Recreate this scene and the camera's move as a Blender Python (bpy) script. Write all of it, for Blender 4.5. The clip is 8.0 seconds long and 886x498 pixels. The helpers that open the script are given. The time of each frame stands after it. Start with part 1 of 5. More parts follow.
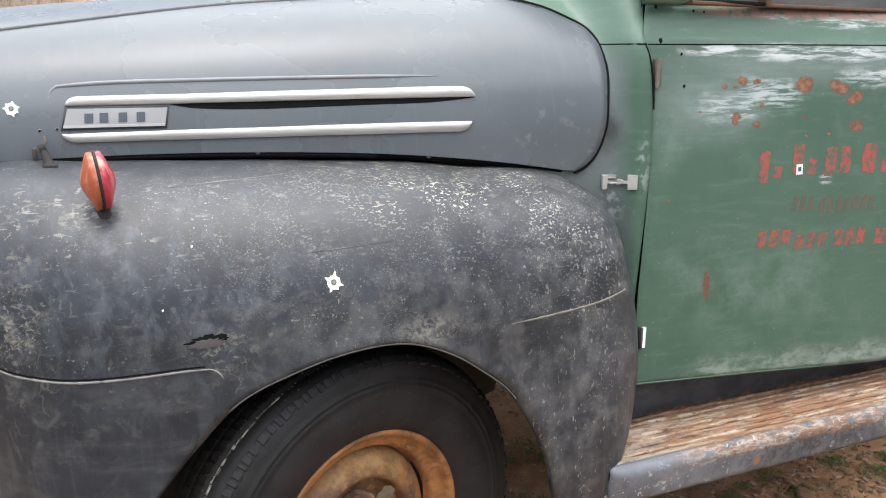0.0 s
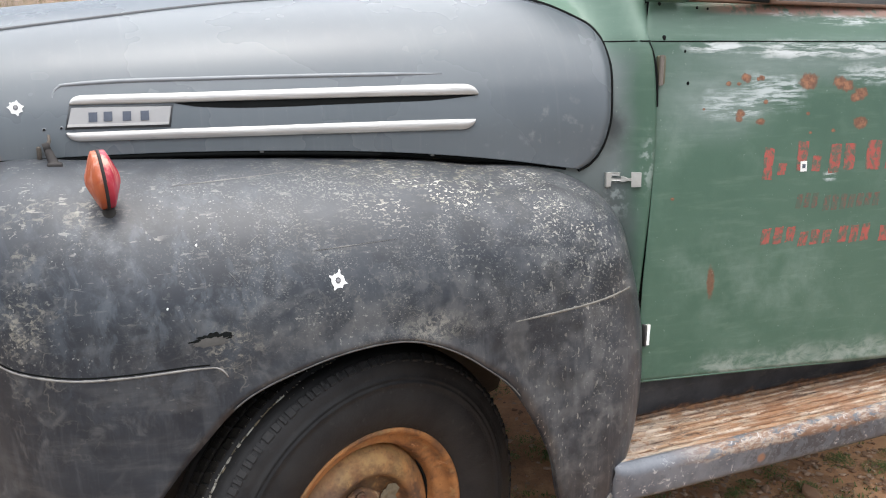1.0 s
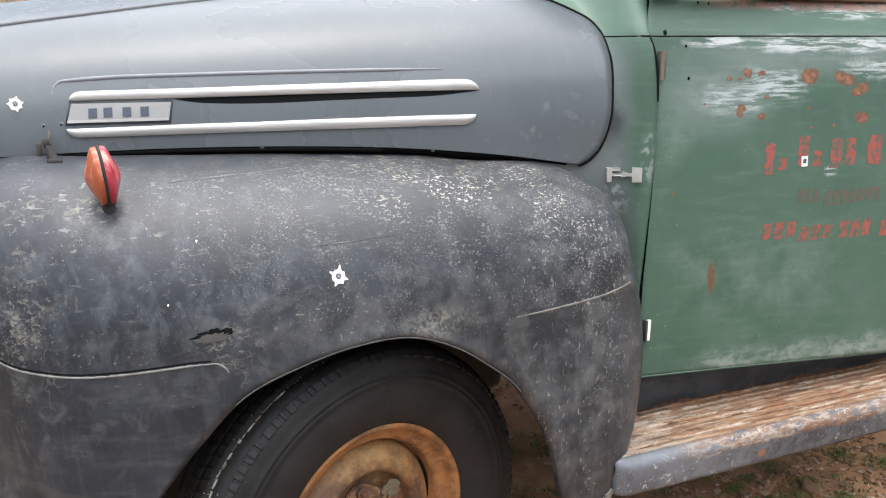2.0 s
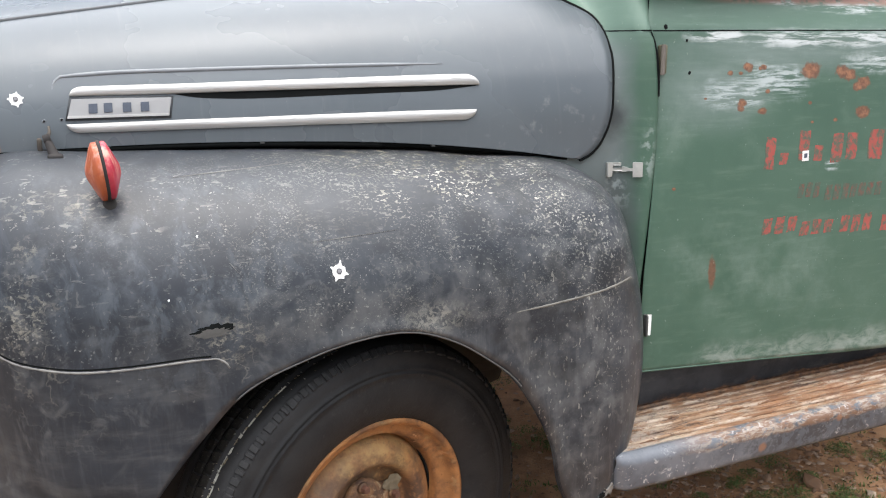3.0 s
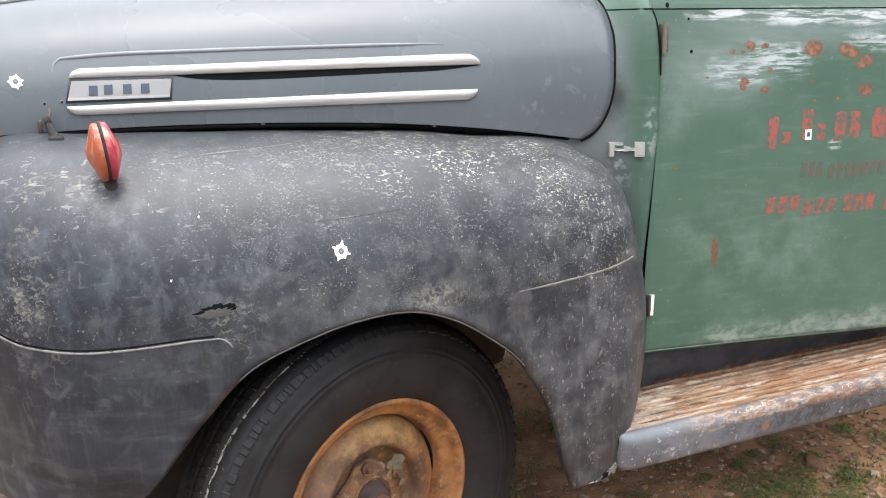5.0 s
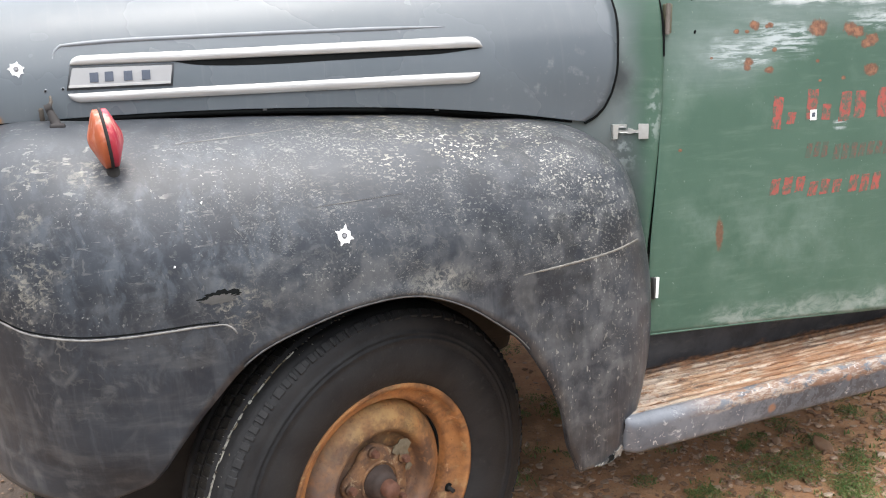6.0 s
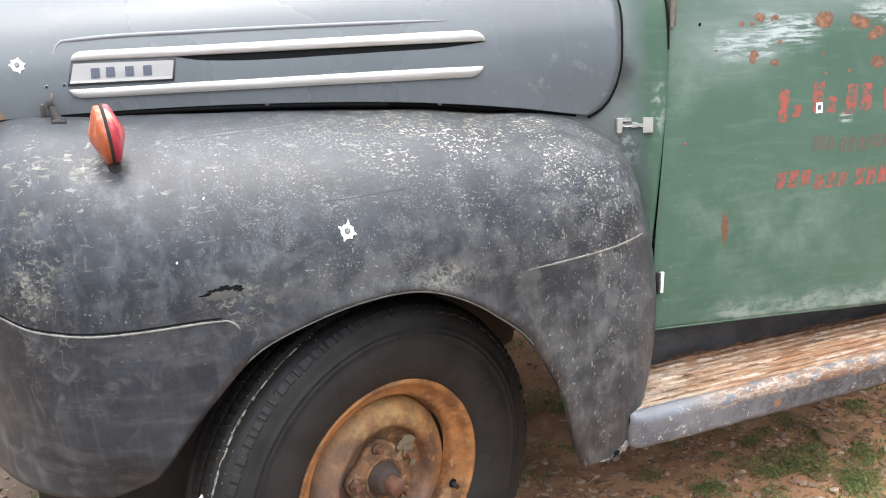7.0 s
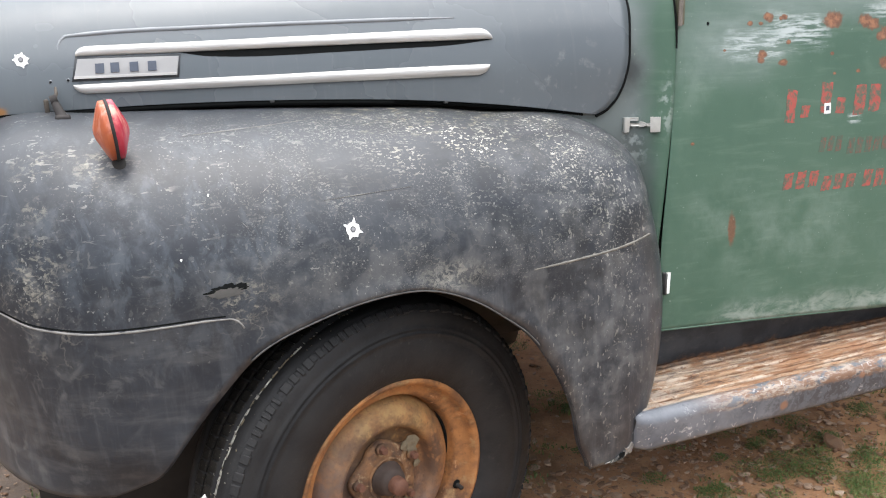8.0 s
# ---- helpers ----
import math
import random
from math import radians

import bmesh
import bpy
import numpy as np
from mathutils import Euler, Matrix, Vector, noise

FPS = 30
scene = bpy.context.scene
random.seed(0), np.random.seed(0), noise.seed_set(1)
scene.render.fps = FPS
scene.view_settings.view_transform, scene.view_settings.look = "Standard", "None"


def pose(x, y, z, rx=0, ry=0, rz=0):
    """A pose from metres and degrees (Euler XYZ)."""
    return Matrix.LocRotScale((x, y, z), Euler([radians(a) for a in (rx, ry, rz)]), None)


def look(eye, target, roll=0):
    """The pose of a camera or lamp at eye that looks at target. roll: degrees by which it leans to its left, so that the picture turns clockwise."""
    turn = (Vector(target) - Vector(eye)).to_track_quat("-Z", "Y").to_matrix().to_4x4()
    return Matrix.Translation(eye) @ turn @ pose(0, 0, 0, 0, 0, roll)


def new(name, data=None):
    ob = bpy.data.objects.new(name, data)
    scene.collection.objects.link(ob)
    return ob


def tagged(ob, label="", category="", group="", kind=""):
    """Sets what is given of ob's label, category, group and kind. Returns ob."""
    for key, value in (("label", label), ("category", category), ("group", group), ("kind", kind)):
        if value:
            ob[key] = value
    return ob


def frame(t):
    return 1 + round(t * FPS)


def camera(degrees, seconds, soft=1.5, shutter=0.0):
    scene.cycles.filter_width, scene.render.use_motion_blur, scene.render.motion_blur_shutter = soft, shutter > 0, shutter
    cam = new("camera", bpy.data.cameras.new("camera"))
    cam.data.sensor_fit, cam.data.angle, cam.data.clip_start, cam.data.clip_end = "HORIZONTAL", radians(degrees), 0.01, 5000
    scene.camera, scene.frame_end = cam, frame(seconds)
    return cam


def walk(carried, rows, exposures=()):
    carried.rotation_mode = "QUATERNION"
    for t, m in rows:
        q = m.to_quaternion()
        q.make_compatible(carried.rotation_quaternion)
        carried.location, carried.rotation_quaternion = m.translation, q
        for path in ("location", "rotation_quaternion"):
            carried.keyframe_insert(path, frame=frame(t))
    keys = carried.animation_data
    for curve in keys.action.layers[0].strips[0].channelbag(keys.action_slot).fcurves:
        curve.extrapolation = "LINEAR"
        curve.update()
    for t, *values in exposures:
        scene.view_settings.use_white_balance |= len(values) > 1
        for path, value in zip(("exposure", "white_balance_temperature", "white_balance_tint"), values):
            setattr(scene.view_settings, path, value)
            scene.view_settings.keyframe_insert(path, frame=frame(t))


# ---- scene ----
from mathutils.bvhtree import BVHTree

# camera and its walk
cam = camera(56.0, 8.0, 1.1)
PATH = [
    (0, (-0.4651, -1.2796, 1.2381), -24.480, -12.497, 0.206),
    (0.5, (-0.4668, -1.2783, 1.2384), -24.381, -12.566, 0.101),
    (1, (-0.4673, -1.2786, 1.2377), -24.289, -12.629, 0.025),
    (1.5, (-0.4672, -1.2774, 1.2385), -24.273, -12.785, -0.020),
    (3, (-0.4662, -1.2779, 1.2380), -24.184, -13.289, -0.138),
    (3.5, (-0.4668, -1.2787, 1.2353), -24.186, -13.447, -0.172),
    (4, (-0.4682, -1.2789, 1.2323), -24.212, -13.632, -0.202),
    (4.5, (-0.4673, -1.2810, 1.2269), -24.134, -13.772, -0.337),
    (6, (-0.4639, -1.2796, 1.2122), -23.641, -14.819, -1.305),
    (6.5, (-0.4625, -1.2754, 1.2099), -23.504, -15.117, -1.540),
    (7, (-0.4598, -1.2728, 1.2102), -23.340, -15.146, -1.582),
    (7.5, (-0.4621, -1.2636, 1.2109), -23.389, -15.118, -1.423),
    (8, (-0.4641, -1.2585, 1.2047), -23.299, -15.121, -1.245),
]


def aim(eye, yaw, pitch, lean):
    a, b = radians(yaw), radians(pitch)
    ahead = Vector((-math.sin(a) * math.cos(b), math.cos(a) * math.cos(b), math.sin(b)))
    return look(eye, Vector(eye) + ahead, lean)


walk(cam, [(t, aim(eye, yaw, pitch, lean)) for t, eye, yaw, pitch, lean in PATH],
     [(0, 1.87), (1, 1.86), (3, 1.89), (3.5, 2.01), (4, 2.05), (4.5, 2.05), (6, 2.11), (6.5, 2.22), (7, 2.28), (7.5, 2.13), (8, 2.05)])

# overcast daylight
SUN_UP, SUN_TURN = 88, 170
world = bpy.data.worlds.new("overcast_sky")
scene.world = world
world.use_nodes = True
wt = world.node_tree
sky = wt.nodes.new("ShaderNodeTexSky")
sky.sky_type, sky.sun_disc = "NISHITA", False
sky.sun_elevation, sky.sun_rotation = radians(SUN_UP), radians(SUN_TURN)
sky.dust_density, sky.air_density, sky.ozone_density = 4.0, 1.0, 1.5
grey = wt.nodes.new("ShaderNodeHueSaturation")
grey.inputs["Saturation"].default_value = 0.47
wt.links.new(sky.outputs[0], grey.inputs["Color"])
wt.links.new(grey.outputs[0], wt.nodes["Background"].inputs[0])
wt.nodes["Background"].inputs[1].default_value = 0.075
sun = new("sun", bpy.data.lights.new("sun", "SUN"))
sun.data.energy, sun.data.angle, sun.data.color = 1.4, radians(110), (1.0, 0.99, 0.99)
sun.matrix_world = look((0.2, -0.4, 12), (0, 0, 0))


# ---- materials ----
class Paint:
    """A node material with a few short hands."""

    def __init__(self, name, rough=0.5, metal=0.0):
        self.m = bpy.data.materials.new(name)
        self.m.use_nodes = True
        self.t = self.m.node_tree
        self.b = self.t.nodes["Principled BSDF"]
        self.b.inputs["Roughness"].default_value = rough
        self.b.inputs["Metallic"].default_value = metal
        self.at = self.node("ShaderNodeTexCoord").outputs["Object"]

    def node(self, kind):
        return self.t.nodes.new(kind)

    def sum_node(self, kind, operation):
        n = self.t.nodes.new(kind)
        n.operation = operation
        return n

    def put(self, socket, v):
        if isinstance(v, bpy.types.NodeSocket):
            self.t.links.new(v, socket)
        elif isinstance(v, (tuple, list)) and len(v) == 3 and socket.type == "RGBA":
            socket.default_value = (*v, 1)
        else:
            socket.default_value = v

    def stretch(self, sx, sy, sz, off=(0, 0, 0)):
        n = self.node("ShaderNodeMapping")
        self.put(n.inputs[0], self.at)
        n.inputs["Scale"].default_value = (sx, sy, sz)
        n.inputs["Location"].default_value = off
        return n.outputs[0]

    def noise(self, scale, detail=4.0, rough=0.6, vec=None, warp=0.0):
        n = self.node("ShaderNodeTexNoise")
        self.put(n.inputs["Vector"], vec or self.at)
        for k, v in (("Scale", scale), ("Detail", detail), ("Roughness", rough), ("Distortion", warp)):
            n.inputs[k].default_value = v
        return n.outputs["Fac"]

    def veins(self, scale, width, warp=0.12):
        """Thin crooked lines."""
        n = self.node("ShaderNodeTexVoronoi")
        n.feature = "DISTANCE_TO_EDGE"
        w = self.node("ShaderNodeTexNoise")
        w.inputs["Scale"].default_value, w.inputs["Detail"].default_value = scale * 1.3, 5.0
        self.put(w.inputs["Vector"], self.at)
        s = self.sum_node("ShaderNodeVectorMath", "MULTIPLY_ADD")
        self.put(s.inputs[0], w.outputs["Color"])
        s.inputs[1].default_value = (warp, warp, warp)
        self.put(s.inputs[2], self.at)
        self.put(n.inputs["Vector"], s.outputs[0])
        n.inputs["Scale"].default_value = scale
        return self.step(n.outputs["Distance"], width, 0.0)

    def step(self, v, lo, hi):
        n = self.node("ShaderNodeMapRange")
        n.interpolation_type = "SMOOTHSTEP"
        self.put(n.inputs["Value"], v)
        n.inputs["From Min"].default_value, n.inputs["From Max"].default_value = lo, hi
        return n.outputs[0]

    def math(self, op, a, b=0.0):
        n = self.sum_node("ShaderNodeMath", op)
        n.use_clamp = op not in ("SUBTRACT", "ADD")
        self.put(n.inputs[0], a)
        self.put(n.inputs[1], b)
        return n.outputs[0]

    def mul(self, *vs):
        out = vs[0]
        for v in vs[1:]:
            out = self.math("MULTIPLY", out, v)
        return out

    def most(self, *vs):
        out = vs[0]
        for v in vs[1:]:
            out = self.math("MAXIMUM", out, v)
        return out

    def axis(self, k):
        n = self.node("ShaderNodeSeparateXYZ")
        self.put(n.inputs[0], self.at)
        return n.outputs[k]

    def spot(self, centre, size, soft=0.5, scale=(1, 1, 1), ragged=0.0, grain=40.0):
        """1 inside a blob of that half-size, 0 outside; ragged: how far noise eats into its edge."""
        d = self.sum_node("ShaderNodeVectorMath", "SUBTRACT")
        self.put(d.inputs[0], self.at)
        d.inputs[1].default_value = centre
        s = self.sum_node("ShaderNodeVectorMath", "MULTIPLY")
        self.put(s.inputs[0], d.outputs[0])
        s.inputs[1].default_value = scale
        n = self.sum_node("ShaderNodeVectorMath", "LENGTH")
        self.put(n.inputs[0], s.outputs[0])
        dist = n.outputs["Value"]
        if ragged:
            a = self.sum_node("ShaderNodeMath", "MULTIPLY_ADD")
            self.put(a.inputs[0], self.noise(grain, 3))
            a.inputs[1].default_value = 2 * ragged * size
            self.put(a.inputs[2], dist)
            b = self.sum_node("ShaderNodeMath", "SUBTRACT")
            self.put(b.inputs[0], a.outputs[0])
            b.inputs[1].default_value = ragged * size
            dist = b.outputs[0]
        r = self.node("ShaderNodeMapRange")
        r.interpolation_type = "SMOOTHSTEP"
        self.put(r.inputs["Value"], dist)
        r.inputs["From Min"].default_value, r.inputs["From Max"].default_value = size * (1 + soft), size * (1 - soft)
        return r.outputs[0]

    def mix(self, f, a, b):
        n = self.node("ShaderNodeMix")
        n.data_type = "RGBA"
        self.put(n.inputs[0], f)
        self.put(n.inputs[6], a)
        self.put(n.inputs[7], b)
        return n.outputs[2]

    def lerp(self, f, a, b):
        n = self.node("ShaderNodeMix")
        n.data_type = "FLOAT"
        self.put(n.inputs[0], f)
        self.put(n.inputs[2], a)
        self.put(n.inputs[3], b)
        return n.outputs[0]

    def done(self, colour, rough=None, relief=None, depth=0.001, metal=None):
        self.put(self.b.inputs["Base Color"], colour)
        if rough is not None:
            self.put(self.b.inputs["Roughness"], rough)
        if metal is not None:
            self.put(self.b.inputs["Metallic"], metal)
        if relief is not None:
            n = self.node("ShaderNodeBump")
            n.inputs["Distance"].default_value = depth
            n.inputs["Strength"].default_value = 0.8
            self.put(n.inputs["Height"], relief)
            self.put(self.b.inputs["Normal"], n.outputs[0])
        return self.m


def plain(name, colour, rough=0.6, metal=0.0, vary=0.35, scale=60.0, depth=0.0005):
    p = Paint(name, rough, metal)
    f = p.noise(scale, 5)
    dark = tuple(c * (1 - vary) for c in colour)
    light = tuple(min(1, c * (1 + vary)) for c in colour)
    return p.done(p.mix(f, dark, light), p.lerp(p.noise(scale * 0.3), max(0, rough - 0.12), min(1, rough + 0.12)), f, depth)


def hood_paint():
    p = Paint("faded_grey_blue_paint")
    big, mid, fine = p.noise(3.0, 4), p.noise(14.0, 5), p.noise(260.0, 3)
    c = p.mix(p.step(big, 0.35, 0.65), (0.104, 0.121, 0.134), (0.119, 0.138, 0.151))
    c = p.mix(p.mul(p.step(mid, 0.5, 0.85), 0.10), c, (0.23, 0.235, 0.235))
    runs = p.noise(5.0, 5, 0.6, p.stretch(14, 1, 0.9))
    c = p.mix(p.mul(p.step(runs, 0.55, 0.8), 0.09), c, (0.30, 0.31, 0.32))
    # rubbed, chalky rear lower corner
    c = p.mix(p.mul(p.spot((0.45, 0.23, 1.05), 0.12, 0.9), p.step(p.noise(30, 6), 0.55, 0.7), 0.35), c, (0.36, 0.37, 0.38))
    specks = p.step(p.noise(170.0, 2), 0.73, 0.78)
    c = p.mix(p.mul(specks, 0.3), c, (0.40, 0.40, 0.38))
    rust = p.spot((-0.583, 0.358, 1.074), 0.007, 0.6, (0.7, 1, 1), 0.8, 60)
    c = p.mix(rust, c, (0.28, 0.14, 0.05))
    return p.done(c, p.lerp(big, 0.22, 0.32), fine, 0.00005)


def fender_paint():
    p = Paint("worn_black_paint")
    big, mid, fine = p.noise(4.0, 5), p.noise(17.0, 6, 0.65), p.noise(240.0, 3)
    x, z = p.axis(0), p.axis(2)
    c = p.mix(p.step(big, 0.35, 0.65), (0.019, 0.023, 0.030), (0.033, 0.039, 0.048))
    # grey chalking, in clouds and in rain runs
    c = p.mix(p.mul(p.step(mid, 0.5, 0.78), 0.32), c, (0.105, 0.11, 0.115))
    thin = p.noise(13.0, 6, 0.7, p.stretch(8, 3, 0.8))
    c = p.mix(p.mul(p.step(thin, 0.5, 0.75), p.step(z, 0.92, 0.7), p.lerp(p.step(x, -0.2, 0.1), 0.15, 0.38)), c, (0.12, 0.125, 0.128))
    runs = p.noise(8.0, 6, 0.65, p.stretch(7, 2, 1.0))
    c = p.mix(p.mul(p.step(runs, 0.54, 0.8), p.step(z, 0.92, 0.7), p.lerp(p.step(x, -0.2, 0.1), 0.15, 0.5)), c, (0.138, 0.143, 0.146))
    cloud = p.most(
        p.spot((0.10, 0.02, 0.80), 0.07, 0.9, (0.6, 1, 1), 0.7, 18), p.spot((0.33, 0.02, 0.70), 0.10, 0.9, (1, 1, 0.8), 0.7, 16),
        p.spot((-0.13, 0.02, 0.79), 0.07, 0.9, (0.7, 1, 1.4), 0.7, 18), p.spot((0.40, 0.03, 0.52), 0.14, 0.9, (1.5, 1, 0.6), 0.7, 20),
        p.spot((0.085, 0.01, 0.785), 0.022, 0.8, (0.55, 0, 1), 1.0, 60), p.spot((0.42, 0.05, 0.86), 0.08, 0.9, (0.7, 1, 1), 0.6, 18))
    c = p.mix(p.mul(cloud, p.step(p.noise(24, 5), 0.42, 0.72), 0.34), c, (0.21, 0.213, 0.21))
    # paler crown, in clouds: the sky's reflection put into the colour
    c = p.mix(p.mul(p.step(p.math("ADD", z, p.mul(p.noise(5, 5), 0.12)), 0.95, 1.07), p.lerp(mid, 0.25, 0.9)), c, (0.057, 0.062, 0.069))
    # pale lichen flecks, thick on the crown's rear
    flecks = p.step(p.noise(195.0, 2, 0.5, p.stretch(0.70, 0.9, 1.15), 0.3), 0.585, 0.62)
    where = p.most(p.spot((0.26, 0.23, 1.05), 0.19, 0.8, (0.66, 0.8, 1.35), 0.8, 9), p.mul(p.spot((0.42, 0.13, 0.95), 0.13, 0.8, (1, 0.8, 0.9), 0.8, 10), 0.85))
    where = p.mul(where, p.step(p.noise(13, 4), 0.38, 0.56))
    c = p.mix(p.mul(flecks, where, 0.95), c, p.mix(p.step(p.noise(45, 3), 0.4, 0.6), (0.40, 0.385, 0.31), (0.56, 0.54, 0.47)))
    dust = p.step(p.noise(330.0, 2, 0.5, p.stretch(0.8, 0.8, 1.1, (1, 7, 2)), 0.2), 0.585, 0.63)
    c = p.mix(p.mul(dust, p.spot((0.20, 0.16, 1.0), 0.30, 0.8, (0.62, 0.8, 1.3), 0.6, 8), p.step(p.noise(11, 3), 0.42, 0.60), 0.45), c, (0.36, 0.355, 0.31))
    nicks = p.step(p.noise(85.0, 3, 0.55, p.stretch(0.4, 0.7, 1.5), 0.5), 0.615, 0.65)
    nick_at = p.mul(p.most(p.spot((-0.43, 0.16, 1.0), 0.15, 0.7, (0.7, 0.6, 1), 0.5, 12), p.mul(p.spot((0.0, 0.2, 1.03), 0.2, 0.7, (0.5, 0.6, 1.6), 0.5, 12), 0.5)), p.step(p.noise(18, 3), 0.42, 0.56))
    c = p.mix(p.mul(nicks, nick_at, 0.5), c, (0.32, 0.31, 0.28))
    bits = p.step(p.noise(110.0, 2, 0.5, p.stretch(1, 1, 1.4, (2, 5, 1)), 0.15), 0.655, 0.70)
    c = p.mix(p.mul(bits, p.step(p.noise(7, 3, 0.5, p.stretch(1, 1, 1, (3, 3, 3))), 0.44, 0.6), p.step(z, 0.97, 0.88), p.most(p.step(z, 0.66, 0.76), p.step(x, 0.15, 0.3)), 0.65), c, (0.31, 0.31, 0.28))
    crust = p.step(p.noise(70.0, 5, 0.7, p.stretch(0.6, 1, 1.6)), 0.55, 0.65)
    c = p.mix(p.mul(crust, p.spot((0.19, 0.24, 1.04), 0.10, 0.8, (0.5, 1, 1.6), 0.7, 12), 0.8), c, (0.44, 0.40, 0.28))
    small = p.step(p.noise(210.0, 2, 0.5, p.stretch(1, 1, 0.8)), 0.65, 0.70)
    band = p.most(p.mul(p.step(p.noise(6.5, 3), 0.48, 0.62), p.step(z, 0.66, 0.78)), p.spot((0.42, 0.06, 0.84), 0.15, 0.6), p.mul(p.step(p.noise(9, 2), 0.52, 0.65), 0.7))
    band = p.mul(band, p.most(p.step(z, 0.74, 0.80), p.step(x, 0.0, 0.2)))
    c = p.mix(p.mul(small, band, 0.8), c, (0.31, 0.31, 0.285))
    drips = p.step(p.noise(120.0, 2, 0.5, p.stretch(1.2, 1, 0.6), 0.3), 0.64, 0.69)
    c = p.mix(p.mul(drips, p.most(p.spot((0.42, 0.05, 0.84), 0.13, 0.6), p.mul(p.spot((0.40, 0.03, 0.60), 0.17, 0.6, (1.2, 1, 0.8)), 0.6), p.mul(p.spot((-0.30, 0.03, 0.86), 0.2, 0.6, (0.7, 1, 2.2)), 0.15)), 0.9), c, (0.40, 0.39, 0.34))
    # crooked dirt lines and soft smears on the side
    lines = p.mul(p.veins(16.0, 0.045), p.step(p.noise(30, 5), 0.42, 0.58))
    vein_at = p.most(p.spot((-0.55, 0.09, 0.80), 0.07, 0.7, (1.2, 0.5, 0.7), 0.5, 20), p.spot((-0.245, 0.01, 0.775), 0.05, 0.7, (0.9, 0, 1), 0.5, 25),
                     p.spot((0.085, 0.0, 0.79), 0.035, 0.7, (0.7, 0, 1), 0.5, 25), p.mul(p.spot((-0.49, 0.05, 0.70), 0.06, 0.7, (1, 0, 0.8), 0.5, 25), 0.3), p.mul(p.spot((0.02, 0.02, 0.86), 0.12, 0.7, (0.7, 0, 1.4), 0.5, 15), 0.4))
    c = p.mix(p.mul(lines, vein_at, 0.45), c, (0.28, 0.265, 0.225))
    smear = p.step(p.noise(22.0, 5, 0.6, p.stretch(0.8, 1, 0.9), 0.7), 0.5, 0.66)
    c = p.mix(p.mul(smear, p.step(p.noise(5.5, 4), 0.38, 0.6), p.step(z, 1.0, 0.88), 0.42), c, (0.15, 0.152, 0.150))
    dark = p.step(p.noise(6.0, 5, 0.6, p.stretch(0.8, 1, 1.5, (4, 2, 1))), 0.52, 0.66)
    c = p.mix(p.mul(dark, p.step(z, 1.0, 0.9), 0.6), c, (0.014, 0.016, 0.020))
    # soft blue-grey mottling and slanting rain marks round the front
    front = p.spot((-0.40, 0.10, 0.90), 0.20, 0.8, (0.85, 0.5, 1.1), 0.6, 9)
    mottle = p.step(p.noise(30.0, 6, 0.65, p.stretch(1.1, 0.6, 0.6), 0.6), 0.47, 0.64)
    c = p.mix(p.mul(mottle, front, 0.26), c, (0.15, 0.175, 0.20))
    ink = p.step(p.noise(19.0, 5, 0.6, p.stretch(1.0, 0.6, 0.7, (6, 1, 3)), 0.5), 0.50, 0.66)
    c = p.mix(p.mul(ink, front, 0.65), c, (0.018, 0.021, 0.027))
    # soft pale clouds above the wheel opening and down the rear
    haze = p.most(p.spot((0.10, 0.02, 0.82), 0.10, 0.9, (0.6, 0, 1.3), 0.8, 14), p.spot((0.36, 0.03, 0.74), 0.10, 0.9, (0.9, 0, 0.9), 0.8, 14), p.spot((-0.10, 0.02, 0.81), 0.06, 0.9, (0.6, 0, 1.2), 0.8, 16), p.spot((0.42, 0.03, 0.60), 0.13, 0.9, (1.2, 0, 0.7), 0.8, 14))
    c = p.mix(p.mul(haze, p.step(p.noise(17, 5, 0.6, p.stretch(1, 1, 0.8, (1, 2, 8))), 0.46, 0.68), 0.24), c, (0.20, 0.205, 0.205))
    bands = p.step(p.noise(11.0, 5, 0.6, p.stretch(0.6, 1, 3.2)), 0.46, 0.70)
    c = p.mix(p.mul(bands, p.step(x, 0.0, -0.3), p.step(z, 0.80, 0.72), 0.30), c, (0.13, 0.13, 0.128))
    rain = p.step(p.noise(26.0, 4, 0.55, p.stretch(1.6, 1.6, 0.22), 0.2), 0.50, 0.66)
    c = p.mix(p.mul(rain, p.step(z, 0.80, 0.68), 0.14), c, (0.15, 0.16, 0.17))
    blotch = p.mul(p.step(p.noise(19.0, 3, 0.5, p.stretch(1, 1, 0.9, (9, 2, 4)), 0.4), 0.49, 0.62), p.most(p.spot((0.40, 0.04, 0.76), 0.20, 0.8, (0.9, 0, 0.8), 0.6, 10), p.spot((0.05, 0.02, 0.82), 0.10, 0.8, (0.5, 0, 1.4), 0.6, 12)))
    c = p.mix(p.mul(blotch, 0.24), c, (0.22, 0.222, 0.22))
    shade = p.mul(p.step(p.noise(15.0, 4, 0.5, p.stretch(1, 1, 1.1, (2, 6, 9)), 0.4), 0.50, 0.62), p.spot((0.36, 0.05, 0.84), 0.24, 0.8, (0.8, 0, 1.0), 0.6, 10))
    c = p.mix(p.mul(shade, 0.5), c, (0.016, 0.018, 0.020))
    # filler crust at the top of the wheel opening
    filler = p.mul(p.spot((0.095, 0.0, 0.783), 0.017, 0.8, (0.35, 0, 0.8), 0.9, 50), p.step(p.noise(95, 6, 0.72, None, 0.6), 0.46, 0.56))
    c = p.mix(p.mul(filler, 0.5), c, (0.33, 0.32, 0.27))
